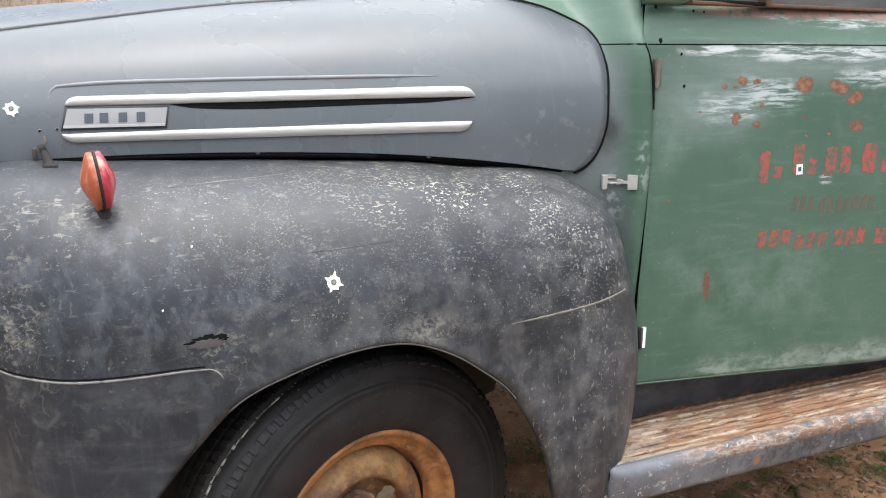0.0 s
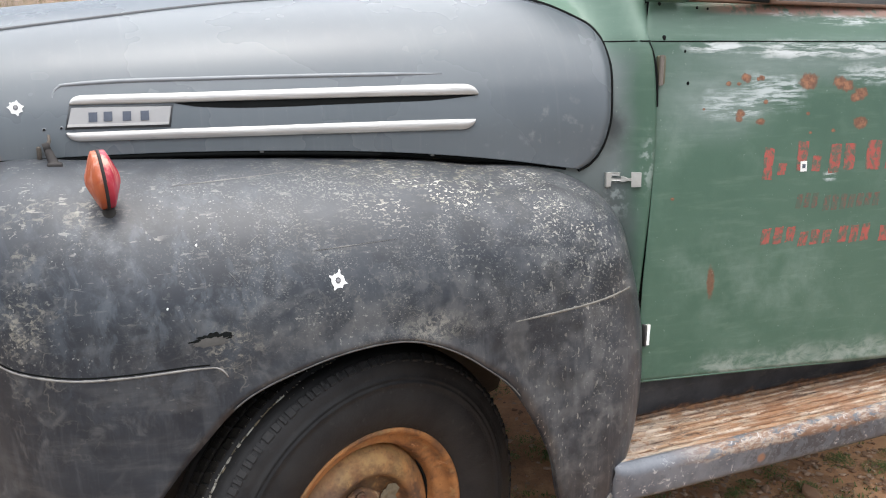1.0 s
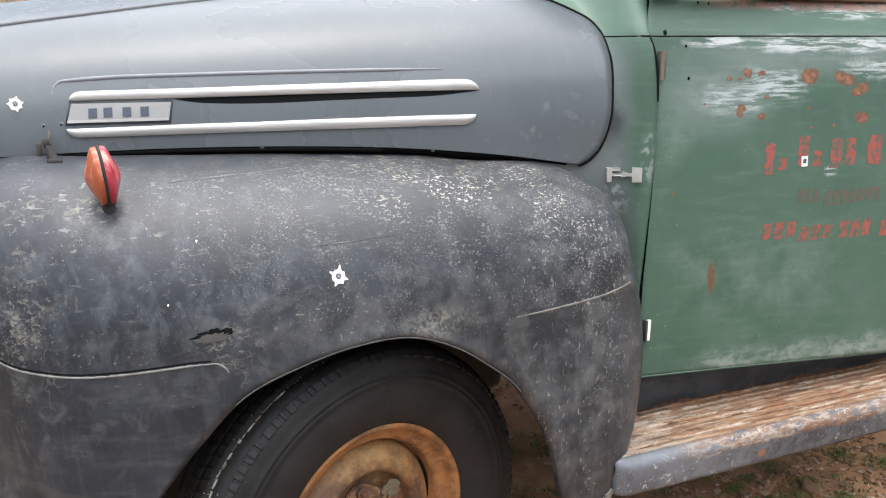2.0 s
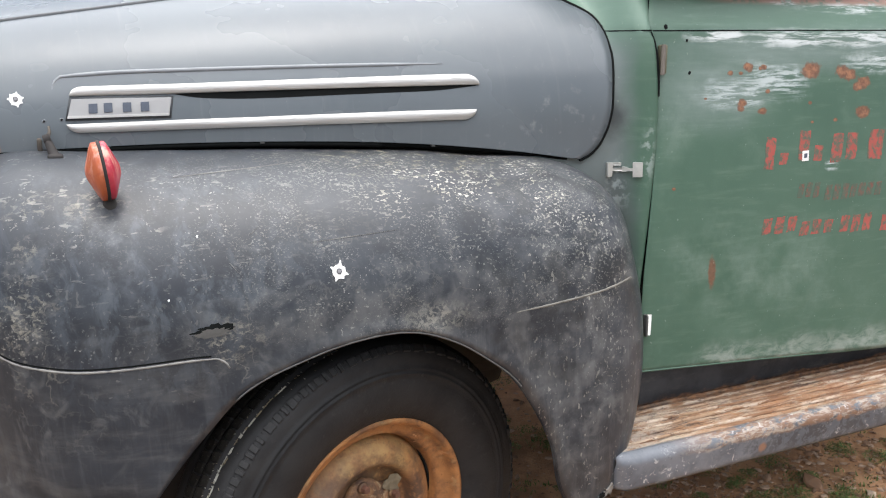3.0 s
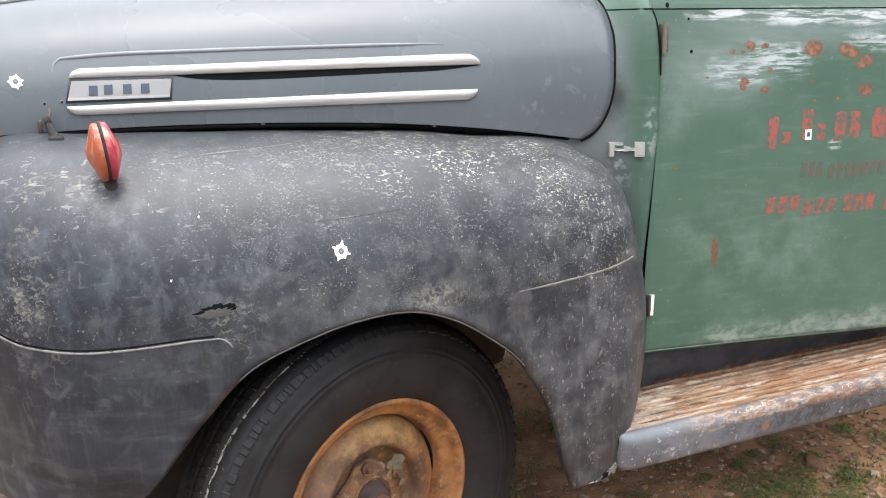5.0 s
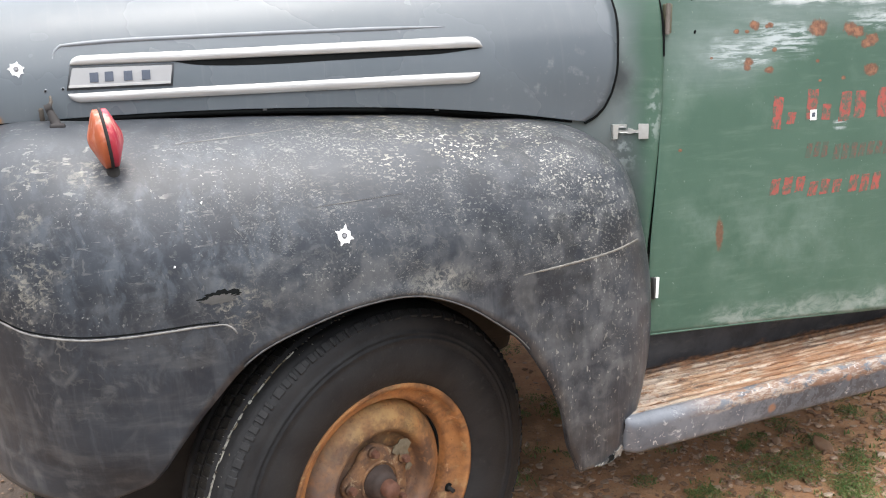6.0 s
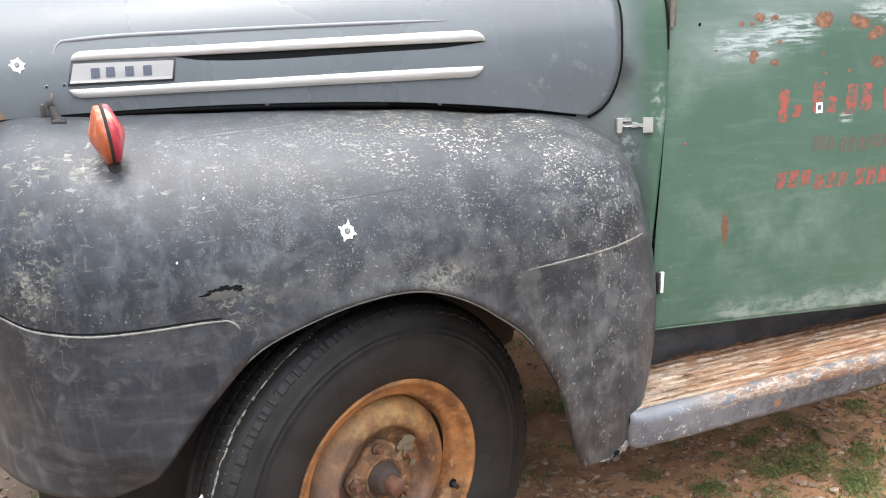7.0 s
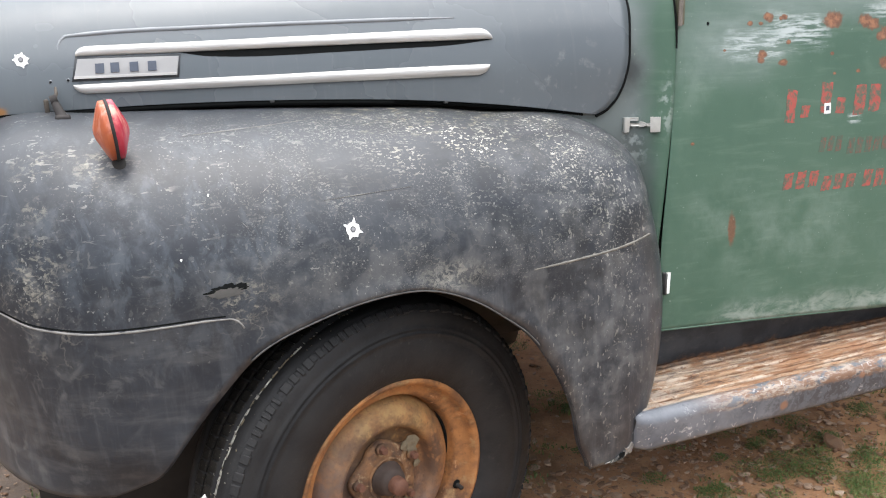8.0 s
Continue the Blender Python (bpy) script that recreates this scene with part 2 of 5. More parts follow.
    # tan dirt patches round the front of the crown
    tan = p.most(p.spot((-0.515, 0.176, 0.994), 0.026, 0.7, (0.6, 1, 1.2), 0.9, 45), p.spot((-0.534, 0.133, 0.938), 0.020, 0.7, (0.8, 1, 1), 0.9, 45),
                 p.spot((-0.553, 0.094, 0.844), 0.035, 0.7, (1, 1, 0.8), 0.9, 35), p.spot((-0.255, 0.01, 0.79), 0.030, 0.7, (0.8, 1, 0.9), 0.9, 40), p.spot((-0.44, 0.15, 1.0), 0.03, 0.8, (0.7, 1, 1.5), 0.9, 45))
    c = p.mix(p.mul(tan, p.step(p.noise(110, 6, 0.7, p.stretch(0.7, 1, 1.1), 0.5), 0.50, 0.62), 0.48), c, (0.33, 0.31, 0.25))
    # blue-white wash under the lamp
    wash = p.spot((-0.42, 0.09, 0.94), 0.05, 0.9, (1.5, 0.5, 0.7), 0.9, 28)
    c = p.mix(p.mul(wash, p.step(p.noise(38, 5), 0.4, 0.68), 0.16), c, (0.34, 0.37, 0.40))
    p.b.inputs["Specular IOR Level"].default_value = 0.44
    return p.done(c, p.lerp(mid, 0.27, 0.50), p.math("ADD", p.mul(fine, 0.4), p.mul(flecks, where, 0.5)), 0.0004)


def green_paint(name="weathered_green_paint", door=True):
    p = Paint(name)
    big, mid, fine = p.noise(3.5, 4), p.noise(12.0, 6, 0.65), p.noise(220.0, 3)
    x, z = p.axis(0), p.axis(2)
    c = p.mix(p.step(big, 0.3, 0.7), (0.052, 0.110, 0.075), (0.068, 0.131, 0.092))
    brushed = p.noise(9.0, 5, 0.6, p.stretch(1, 1, 7))
    c = p.mix(p.mul(p.step(brushed, 0.5, 0.75), 0.28), c, (0.16, 0.235, 0.18))
    c = p.mix(p.mul(p.step(mid, 0.52, 0.75), 0.30), c, (0.13, 0.20, 0.155))
    if door:
        streak = p.step(p.noise(38.0, 8, 0.70, p.stretch(0.26, 1, 2.3), 0.35), 0.43, 0.57)
        worn = p.most(
            p.spot((0.87, 0.20, 1.271), 0.07, 0.6, (0.9, 0, 6.0), 0.6, 30), p.spot((1.08, 0.19, 1.267), 0.14, 0.6, (0.95, 0, 8.0), 0.6, 26),
            p.spot((1.27, 0.18, 1.266), 0.13, 0.6, (0.95, 0, 8.0), 0.6, 26), p.spot((1.005, 0.19, 1.170), 0.075, 0.7, (0.9, 0, 2.1), 0.8, 22),
            p.spot((0.91, 0.19, 1.147), 0.07, 0.7, (0.8, 0, 2.6), 0.8, 22), p.spot((1.36, 0.18, 1.212), 0.10, 0.6, (0.9, 0, 4.6), 0.7, 26),
            p.spot((1.26, 0.19, 1.338), 0.11, 0.6, (0.9, 0, 10.0), 0.7, 26), p.spot((1.05, 0.19, 1.347), 0.04, 0.6, (0.9, 0, 8.0), 0.7, 26), p.spot((1.186, 0.18, 0.974), 0.012, 0.5, (0.6, 0, 1.2), 0.7, 60))
        mist = p.most(p.spot((1.02, 0.19, 1.235), 0.10, 0.9, (0.4, 0, 2.6), 0.5, 14), p.spot((0.84, 0.19, 1.16), 0.08, 0.9, (0.6, 0, 1.2), 0.5, 14), p.spot((1.33, 0.19, 1.25), 0.10, 0.9, (0.5, 0, 2.6), 0.5, 14))
        c = p.mix(p.mul(mist, p.lerp(brushed, 0.25, 0.7)), c, (0.27, 0.325, 0.315))
        c = p.mix(p.mul(worn, streak, 0.95), c, p.mix(p.step(z, 1.19, 1.25), (0.47, 0.53, 0.53), (0.64, 0.68, 0.68)))
        # chalk along the lower edge
        low = p.most(p.spot((0.90, 0.14, 0.540), 0.05, 0.8, (0.6, 0, 1.6), 0.6, 20), p.spot((1.05, 0.14, 0.535), 0.10, 0.8, (0.5, 0, 3.3), 0.6, 18), p.spot((1.35, 0.12, 0.525), 0.16, 0.8, (0.5, 0, 5.5), 0.6, 16))
        c = p.mix(p.mul(low, p.step(p.noise(24, 7, 0.7, p.stretch(0.7, 1, 1.3), 0.5), 0.34, 0.66), 0.5), c, (0.43, 0.46, 0.42))
        hazes = p.most(p.spot((0.74, 0.17, 1.10), 0.06, 0.9, (1.3, 0, 0.7)), p.spot((0.80, 0.16, 0.78), 0.07, 0.9, (0.8, 0, 1)), p.spot((1.0, 0.16, 0.72), 0.1, 0.9, (0.5, 0, 1)))
        c = p.mix(p.mul(hazes, p.step(mid, 0.35, 0.65), 0.2), c, (0.30, 0.38, 0.33))
        rust = core = None
        for sx, sz, size in ((1.1156, 1.1957, 0.021), (1.212, 1.192, 0.016), (1.234, 1.185, 0.015), (1.278, 1.165, 0.016), (1.262, 1.158, 0.013), (1.2753, 1.0972, 0.016), (0.9186, 1.125, 0.010), (0.915, 1.114, 0.008), (0.9748, 1.1066, 0.009), (0.9357, 1.2049, 0.011),
                             (0.9799, 1.204, 0.007), (0.970, 1.201, 0.005), (0.8862, 1.192, 0.006), (0.9144, 1.1909, 0.005), (0.9908, 1.1505, 0.006), (1.1153, 1.1218, 0.005), (1.1918, 1.0804, 0.005), (1.1219, 1.0778, 0.004), (0.8186, 1.1373, 0.003), (0.7347, 0.9447, 0.004)):
            s = p.spot((sx, 0.18, sz), size, 0.22, (0.78, 0, 1.15), 0.75, 70)
            rust = s if rust is None else p.most(rust, s)
            s = p.spot((sx, 0.18, sz), size * 0.74, 0.35, (0.78, 0, 1.15), 0.8, 80)
            core = s if core is None else p.most(core, s)
        long = p.spot((0.8424, 0.16, 0.749), 0.012, 0.3, (1.2, 0, 0.36), 0.4, 90)
        rust = p.most(rust, long)
        # paler above the belt line, sky sheen put into the colour
        c = p.mix(p.mul(p.step(z, 1.26, 1.30), p.lerp(brushed, 0.05, 0.35)), c, (0.15, 0.23, 0.175))
        c = p.mix(p.mul(rust, 0.85), c, p.mix(p.noise(150, 3), (0.10, 0.04, 0.02), (0.22, 0.10, 0.055)))
        bright = p.mix(p.step(p.noise(75, 5, 0.7), 0.36, 0.64), (0.15, 0.068, 0.04), (0.32, 0.150, 0.080))
        c = p.mix(core, c, bright)
        sill = p.mul(p.step(z, 1.338, 1.352), p.step(x, 0.80, 0.95))
        c = p.mix(p.mul(sill, p.step(p.noise(35, 5), 0.35, 0.55)), c, (0.33, 0.20, 0.16))
    else:
        # dark overspray beside the hood
        over = p.mul(p.step(p.math("ADD", x, p.mul(p.noise(9, 3), 0.06)), 0.695, 0.635), p.step(z, 1.30, 1.22))
        # paler upwards: the sky's sheen put into the green
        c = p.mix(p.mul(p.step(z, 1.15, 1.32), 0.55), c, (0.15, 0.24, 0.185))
        c = p.mix(p.mul(over, 0.8), c, (0.17, 0.192, 0.198))
        # darker grey low down, towards the front
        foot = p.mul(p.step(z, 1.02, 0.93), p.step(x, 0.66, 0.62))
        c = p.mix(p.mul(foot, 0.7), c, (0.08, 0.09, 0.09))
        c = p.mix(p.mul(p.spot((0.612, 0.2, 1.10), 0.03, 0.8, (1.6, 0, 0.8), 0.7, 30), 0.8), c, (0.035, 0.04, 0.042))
        pale = p.most(p.spot((0.672, 0.18, 1.03), 0.03, 0.8, (2.5, 0, 0.6), 0.8, 40), p.spot((0.62, 0.2, 0.95), 0.03, 0.8, (2, 0, 0.7), 0.8, 40))
        c = p.mix(p.mul(pale, p.step(p.noise(60, 4), 0.45, 0.6), 0.5), c, (0.42, 0.48, 0.46))
    dots = p.step(p.noise(120.0, 2), 0.70, 0.76)
    c = p.mix(p.mul(dots, 0.4), c, (0.30, 0.36, 0.31))
    return p.done(c, p.lerp(mid, 0.34, 0.55), fine, 0.00025)


def board_paint():
    p = Paint("rusted_flaking_board")
    x, y = p.axis(0), p.axis(1)
    flakes = p.noise(70.0, 8, 0.75, p.stretch(0.22, 1, 1), 0.5)
    mid = p.noise(11.0, 6, 0.65, p.stretch(0.4, 1.3, 1), 0.4)
    c = p.mix(p.step(mid, 0.40, 0.60), (0.155, 0.118, 0.092), (0.285, 0.160, 0.085))
    c = p.mix(p.step(flakes, 0.48, 0.56), c, (0.36, 0.28, 0.205))
    c = p.mix(p.mul(p.step(p.noise(85, 7, 0.72, p.stretch(0.06, 1, 1, (7, 2, 0)), 0.3), 0.55, 0.60), 0.85), c, (0.38, 0.315, 0.245))
    c = p.mix(p.mul(p.step(p.noise(100, 8, 0.75, p.stretch(0.09, 1, 1, (3, 1, 0)), 0.4), 0.52, 0.58), 0.9), c, (0.065, 0.040, 0.028))
    c = p.mix(p.mul(p.step(p.noise(8, 5, 0.65), 0.47, 0.60), 0.45), c, (0.285, 0.135, 0.058))
    c = p.mix(p.mul(p.step(x, 0.80, 1.25), p.step(p.noise(12, 6, 0.7, p.stretch(0.4, 1, 1)), 0.40, 0.55), 0.65), c, (0.23, 0.105, 0.048))
    # bare dark rust along the inner edge, pale grey crust at the front end
    inner = p.step(p.math("ADD", y, p.mul(p.noise(22, 6, 0.7, p.stretch(0.5, 1, 1)), 0.09)), 0.205, 0.235)
    c = p.mix(p.mul(inner, 0.8), c, p.mix(p.step(p.noise(55, 5), 0.4, 0.6), (0.085, 0.045, 0.028), (0.24, 0.110, 0.048)))
    crust = p.mul(p.step(p.math("ADD", x, p.mul(p.noise(14, 5), 0.12)), 0.78, 0.62), p.step(p.noise(48, 7, 0.75), 0.40, 0.56))
    c = p.mix(p.mul(crust, 0.75), c, (0.37, 0.335, 0.285))
    return p.done(c, 0.8, p.math("ADD", p.mul(flakes, 0.7), p.mul(p.noise(220, 4, 0.7), 0.3)), 0.004)


def rib_paint():
    p = Paint("pale_chipped_ribs")
    long = p.noise(70, 7, 0.7, p.stretch(0.14, 1, 1), 0.3)
    c = p.mix(p.step(p.noise(16, 5), 0.4, 0.6), (0.30, 0.195, 0.120), (0.47, 0.385, 0.305))
    c = p.mix(p.step(long, 0.50, 0.56), c, (0.19, 0.098, 0.050))
    c = p.mix(p.mul(p.step(p.noise(120, 6, 0.7, p.stretch(0.3, 1, 1)), 0.56, 0.62), 0.8), c, (0.075, 0.045, 0.03))
    c = p.mix(p.mul(p.step(p.axis(0), 0.80, 1.25), p.step(p.noise(12, 6, 0.7, p.stretch(0.4, 1, 1)), 0.42, 0.57), 0.6), c, (0.25, 0.115, 0.052))
    return p.done(c, 0.8, long, 0.003)


def sill_paint():
    p = Paint("dark_grey_sill")
    z = p.axis(2)
    mid = p.noise(12.0, 6, 0.65)
    c = p.mix(p.step(mid, 0.35, 0.65), (0.026, 0.028, 0.032), (0.055, 0.057, 0.062))
    c = p.mix(p.mul(p.step(p.noise(30, 6, 0.7, p.stretch(0.4, 1, 1.4)), 0.55, 0.7), 0.4), c, (0.12, 0.115, 0.105))
    foot = p.step(p.math("SUBTRACT", z, p.mul(p.step(p.noise(24, 7, 0.72, p.stretch(0.6, 1, 1)), 0.40, 0.75), 0.020)), 0.434, 0.416)
    c = p.mix(foot, c, p.mix(p.step(p.noise(60, 5), 0.38, 0.62), (0.12, 0.06, 0.035), (0.31, 0.155, 0.075)))
    return p.done(c, p.lerp(mid, 0.5, 0.75), p.noise(70, 5), 0.001)


def skirt_paint():
    p = Paint("chipped_grey_board_edge")
    x, z = p.axis(0), p.axis(2)
    mid = p.noise(9.0, 6, 0.65)
    c = p.mix(p.step(mid, 0.35, 0.65), (0.080, 0.090, 0.108), (0.160, 0.172, 0.192))
    # dark bare patches low down, rubbed-through rust and cream near the top bend
    bare = p.mul(p.step(p.noise(36, 7, 0.75, None, 0.5), 0.47, 0.56), p.spot((1.10, 0.0, 0.372), 0.20, 0.7, (0.8, 0, 4.5), 0.6, 20))
    c = p.mix(p.mul(bare, 0.85), c, (0.035, 0.037, 0.042))
    top = p.step(p.math("ADD", z, p.mul(p.noise(16, 6, 0.7, p.stretch(0.6, 1, 1)), 0.034)), 0.402, 0.411)
    worn = p.mul(top, p.step(x, 0.62, 0.80), p.step(p.noise(52, 7, 0.75, p.stretch(0.5, 1, 1, (2, 4, 1)), 0.4), 0.40, 0.50))
    c = p.mix(p.mul(worn, 0.88), c, p.mix(p.step(p.noise(75, 7, 0.75, p.stretch(0.3, 1, 1)), 0.45, 0.58), (0.20, 0.105, 0.058), (0.37, 0.31, 0.25)))
    chips = p.mul(p.step(p.noise(75, 4, 0.6, None, 1.2), 0.60, 0.635), p.step(p.noise(10, 3), 0.45, 0.58))
    c = p.mix(p.mul(chips, 0.85), c, (0.50, 0.49, 0.47))
    c = p.mix(p.mul(p.step(p.noise(70, 7, 0.75), 0.56, 0.66), 0.55), c, (0.055, 0.058, 0.066))
    low = p.mul(p.step(z, 0.350, 0.338), p.step(p.noise(22, 4), 0.35, 0.6))
    c = p.mix(p.mul(low, 0.8), c, (0.05, 0.05, 0.05))
    spots = p.most(p.spot((0.905, 0.0, 0.363), 0.011, 0.4, (1, 0, 1), 0.5, 80), p.spot((1.141, 0.0, 0.393), 0.009, 0.4, (1, 0, 1), 0.5, 80))
    c = p.mix(p.mul(spots, 0.8), c, (0.27, 0.13, 0.07))
    return p.done(c, p.lerp(mid, 0.36, 0.58), p.math("ADD", p.mul(mid, 0.5), p.mul(p.noise(60, 4), 0.2)), 0.001)


def rim_rust(name="rusty_orange_wheel", dusty=False):
    p = Paint(name)
    mid, fine = p.noise(13.0, 7, 0.7, None, 0.4), p.noise(110.0, 6, 0.7)
    c = p.mix(p.step(mid, 0.36, 0.62), (0.125, 0.058, 0.026), (0.34, 0.150, 0.050))
    c = p.mix(p.mul(p.step(p.noise(19, 5), 0.46, 0.62), 0.8), c, (0.43, 0.190, 0.062))
    if dusty:
        # chalky old paint left in places over the rust
        ochre = p.spot((-0.03, -0.04, 0.125), 0.075, 0.8, (0.55, 0, 1.0), 0.7, 16)
        slate = p.most(p.spot((-0.125, -0.04, 0.01), 0.075, 0.8, (1, 0, 0.62), 0.6, 18), p.spot((0.05, -0.04, -0.135), 0.09, 0.8, (0.6, 0, 1), 0.6, 18))
        c = p.mix(p.mul(p.step(p.noise(24, 6, 0.65), 0.38, 0.6), 0.35), c, (0.20, 0.120, 0.065))
        c = p.mix(p.mul(ochre, p.lerp(p.step(p.noise(30, 6, 0.7), 0.35, 0.65), 0.2, 0.85)), c, (0.42, 0.270, 0.105))
        c = p.mix(p.mul(slate, p.lerp(p.step(p.noise(26, 6, 0.7), 0.35, 0.65), 0.45, 0.9)), c, (0.115, 0.096, 0.092))
        # darker inside the hub pan and in arcs above and right of it
        ring = p.most(p.mul(p.spot((0, -0.04, 0), 0.104, 0.10, (1, 0, 1), 0.08, 30), 0.8), p.spot((-0.02, -0.04, 0.098), 0.035, 0.8, (0.5, 0, 1.5), 0.8, 30), p.spot((0.11, -0.04, 0.02), 0.03, 0.8, (1.2, 0, 0.5), 0.8, 30))
        c = p.mix(p.mul(ring, p.step(p.noise(40, 5), 0.32, 0.5), 0.85), c, (0.060, 0.034, 0.024))
    else:
        c = p.mix(p.mul(p.step(p.noise(26, 5, 0.6, p.stretch(1, 1, 1, (5, 1, 2))), 0.52, 0.66), 0.55), c, (0.37, 0.25, 0.115))
        c = p.mix(p.mul(p.step(p.noise(55, 5, 0.7), 0.60, 0.68), 0.7), c, (0.60, 0.33, 0.17))
    c = p.mix(p.mul(p.step(fine, 0.54, 0.74), 0.6), c, (0.065, 0.030, 0.017))
    c = p.mix(p.mul(p.step(p.noise(10, 5, 0.6, p.stretch(1, 1, 1, (2, 7, 1))), 0.55, 0.70), 0.6), c, (0.10, 0.050, 0.028))
    return p.done(c, p.lerp(mid, 0.55, 0.8), p.math("ADD", p.mul(fine, 0.6), p.mul(mid, 0.4)), 0.0022)


def tyre_rubber():
    p = Paint("dusty_tyre_rubber")
    mid = p.noise(20.0, 6)
    c = p.mix(p.step(mid, 0.35, 0.7), (0.009, 0.009, 0.010), (0.020, 0.020, 0.020))
    c = p.mix(p.mul(p.step(p.noise(70, 4), 0.6, 0.72), 0.25), c, (0.07, 0.068, 0.064))
    c = p.mix(p.mul(p.step(p.noise(9, 6, 0.65), 0.42, 0.65), 0.5), c, (0.022, 0.0225, 0.0235))
    p.b.inputs["Specular IOR Level"].default_value = 0.35
    return p.done(c, p.lerp(mid, 0.6, 0.8), p.math("ADD", p.mul(p.noise(45, 5, 0.7), 0.5), p.mul(p.noise(180, 3), 0.5)), 0.0014)


def tread_rubber():
    p = Paint("dirty_black_tread", 0.9)
    mid = p.noise(28.0, 6)
    c = p.mix(p.step(mid, 0.35, 0.7), (0.008, 0.0075, 0.007), (0.022, 0.020, 0.017))
    c = p.mix(p.mul(p.step(p.noise(190, 3, 0.6), 0.64, 0.70), p.step(p.noise(22, 3), 0.40, 0.58), 0.85), c, (0.15, 0.125, 0.085))
    p.b.inputs["Specular IOR Level"].default_value = 0.2
    return p.done(c, 0.95, p.noise(160, 4), 0.001)


def soil():
    p = Paint("reddish_soil", 0.95)
    big, mid, fine = p.noise(1.6, 5), p.noise(13.0, 6, 0.7), p.noise(75.0, 5, 0.7)
    c = p.mix(p.step(big, 0.35, 0.65), (0.41, 0.222, 0.114), (0.60, 0.335, 0.175))
    c = p.mix(p.mul(p.step(mid, 0.45, 0.66), 0.7), c, (0.62, 0.375, 0.205))
    c = p.mix(p.mul(p.step(fine, 0.54, 0.72), 0.45), c, (0.13, 0.075, 0.045))
    c = p.mix(p.mul(p.step(p.noise(120, 2), 0.66, 0.7), 0.7), c, (0.42, 0.36, 0.30))
    # weeds and dark gravel before the truck; unseen ground there darkened to cut bounce light
    weeds = p.mul(p.step(p.math("ADD", p.axis(1), p.mul(p.noise(2.5, 4), 0.5)), 0.10, -0.45), p.step(p.noise(9, 5), 0.25, 0.5))
    c = p.mix(p.mul(weeds, 0.12), c, (0.13, 0.12, 0.075))
    damp = p.step(p.noise(6.5, 5, 0.65, p.stretch(1, 1, 1, (3, 8, 0))), 0.50, 0.64)
    c = p.mix(p.mul(damp, 0.42), c, (0.150, 0.085, 0.048))
    clay = p.mul(p.step(p.math("ADD", p.axis(0), p.mul(p.noise(0.9, 6), 1.6)), -0.1, 1.7), p.step(p.math("ADD", p.axis(1), p.mul(p.noise(1.2, 6), 1.4)), -0.1, 0.75))
    gravel_low_bounce = p.mul(p.math("SUBTRACT", 1.0, clay), p.lerp(p.step(p.noise(30, 6, 0.7), 0.2, 0.5), 0.5, 1.0))
    c = p.mix(p.mul(gravel_low_bounce, 0.9), c, (0.115, 0.098, 0.082))
    return p.done(c, 0.95, p.math("ADD", p.mul(mid, 0.6), p.mul(fine, 0.4)), 0.012)


def stone_grey():
    p = Paint("pale_field_stone", 0.9)
    r = p.node("ShaderNodeObjectInfo").outputs["Random"]
    c = p.mix(r, (0.46, 0.31, 0.21), (0.66, 0.53, 0.40))
    g = p.node("ShaderNodeNewGeometry").outputs["Random Per Island"]
    c = p.mix(p.step(g, 0.15, 0.75), c, (0.27, 0.155, 0.090))
    f = p.noise(55, 5)
    c = p.mix(p.mul(p.step(f, 0.4, 0.7), 0.4), c, (0.20, 0.14, 0.10))
    return p.done(c, 0.9, f, 0.004)


def blades():
    p = Paint("low_green_grass", 0.7)
    g = p.node("ShaderNodeNewGeometry").outputs["Random Per Island"]
    c = p.mix(g, (0.070, 0.135, 0.030), (0.21, 0.240, 0.072))
    return p.done(p.mix(p.mul(p.step(g, 0.86, 0.9), 0.8), c, (0.28, 0.22, 0.11)))


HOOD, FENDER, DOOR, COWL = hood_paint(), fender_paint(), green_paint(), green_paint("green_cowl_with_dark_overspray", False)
RIB = rib_paint()
BOARD, SKIRT, RIM, TYRE = board_paint(), skirt_paint(), rim_rust(), tyre_rubber()
TREAD = tread_rubber()
hub_rust = Paint("patchy_dark_hub_rust", 0.8)
tone = hub_rust.mix(hub_rust.step(hub_rust.noise(38, 5, 0.6), 0.36, 0.64), (0.085, 0.048, 0.030), (0.225, 0.115, 0.052))
tone = hub_rust.mix(hub_rust.mul(hub_rust.step(hub_rust.noise(75, 5, 0.7, None, 0.5), 0.56, 0.63), 0.7), tone, (0.34, 0.25, 0.15))
HUBRUST = hub_rust.done(tone, 0.8, hub_rust.noise(120, 5, 0.7), 0.003)
DISC = rim_rust("grey_brown_rusted_disc", True)
SOIL, STONE, GRASS = soil(), stone_grey(), blades()
BLACK = plain("black_grime", (0.026, 0.024, 0.022), 0.9, 0, 0.5, 30)
CABIN = plain("grey_cab_lining", (0.10, 0.104, 0.108), 0.8, 0, 0.2, 20)
SILL = sill_paint()
SEAM = plain("dark_gap", (0.008, 0.009, 0.009), 0.9)
SEAM.node_tree.nodes["Principled BSDF"].inputs["Specular IOR Level"].default_value = 0.1
def brushed(name, colour, rough, metal):
    p = Paint(name, rough, metal)
    long = p.noise(55.0, 5, 0.65, p.stretch(0.10, 1, 3.5))
    c = p.mix(p.step(long, 0.35, 0.68), tuple(0.84 * v for v in colour), tuple(1.10 * v for v in colour))
    c = p.mix(p.mul(p.step(p.noise(60, 5, 0.7, p.stretch(0.35, 1, 2)), 0.60, 0.68), 0.4), c, (0.26, 0.255, 0.24))
    return p.done(c, p.lerp(long, rough - 0.08, rough + 0.14), long, 0.0008)


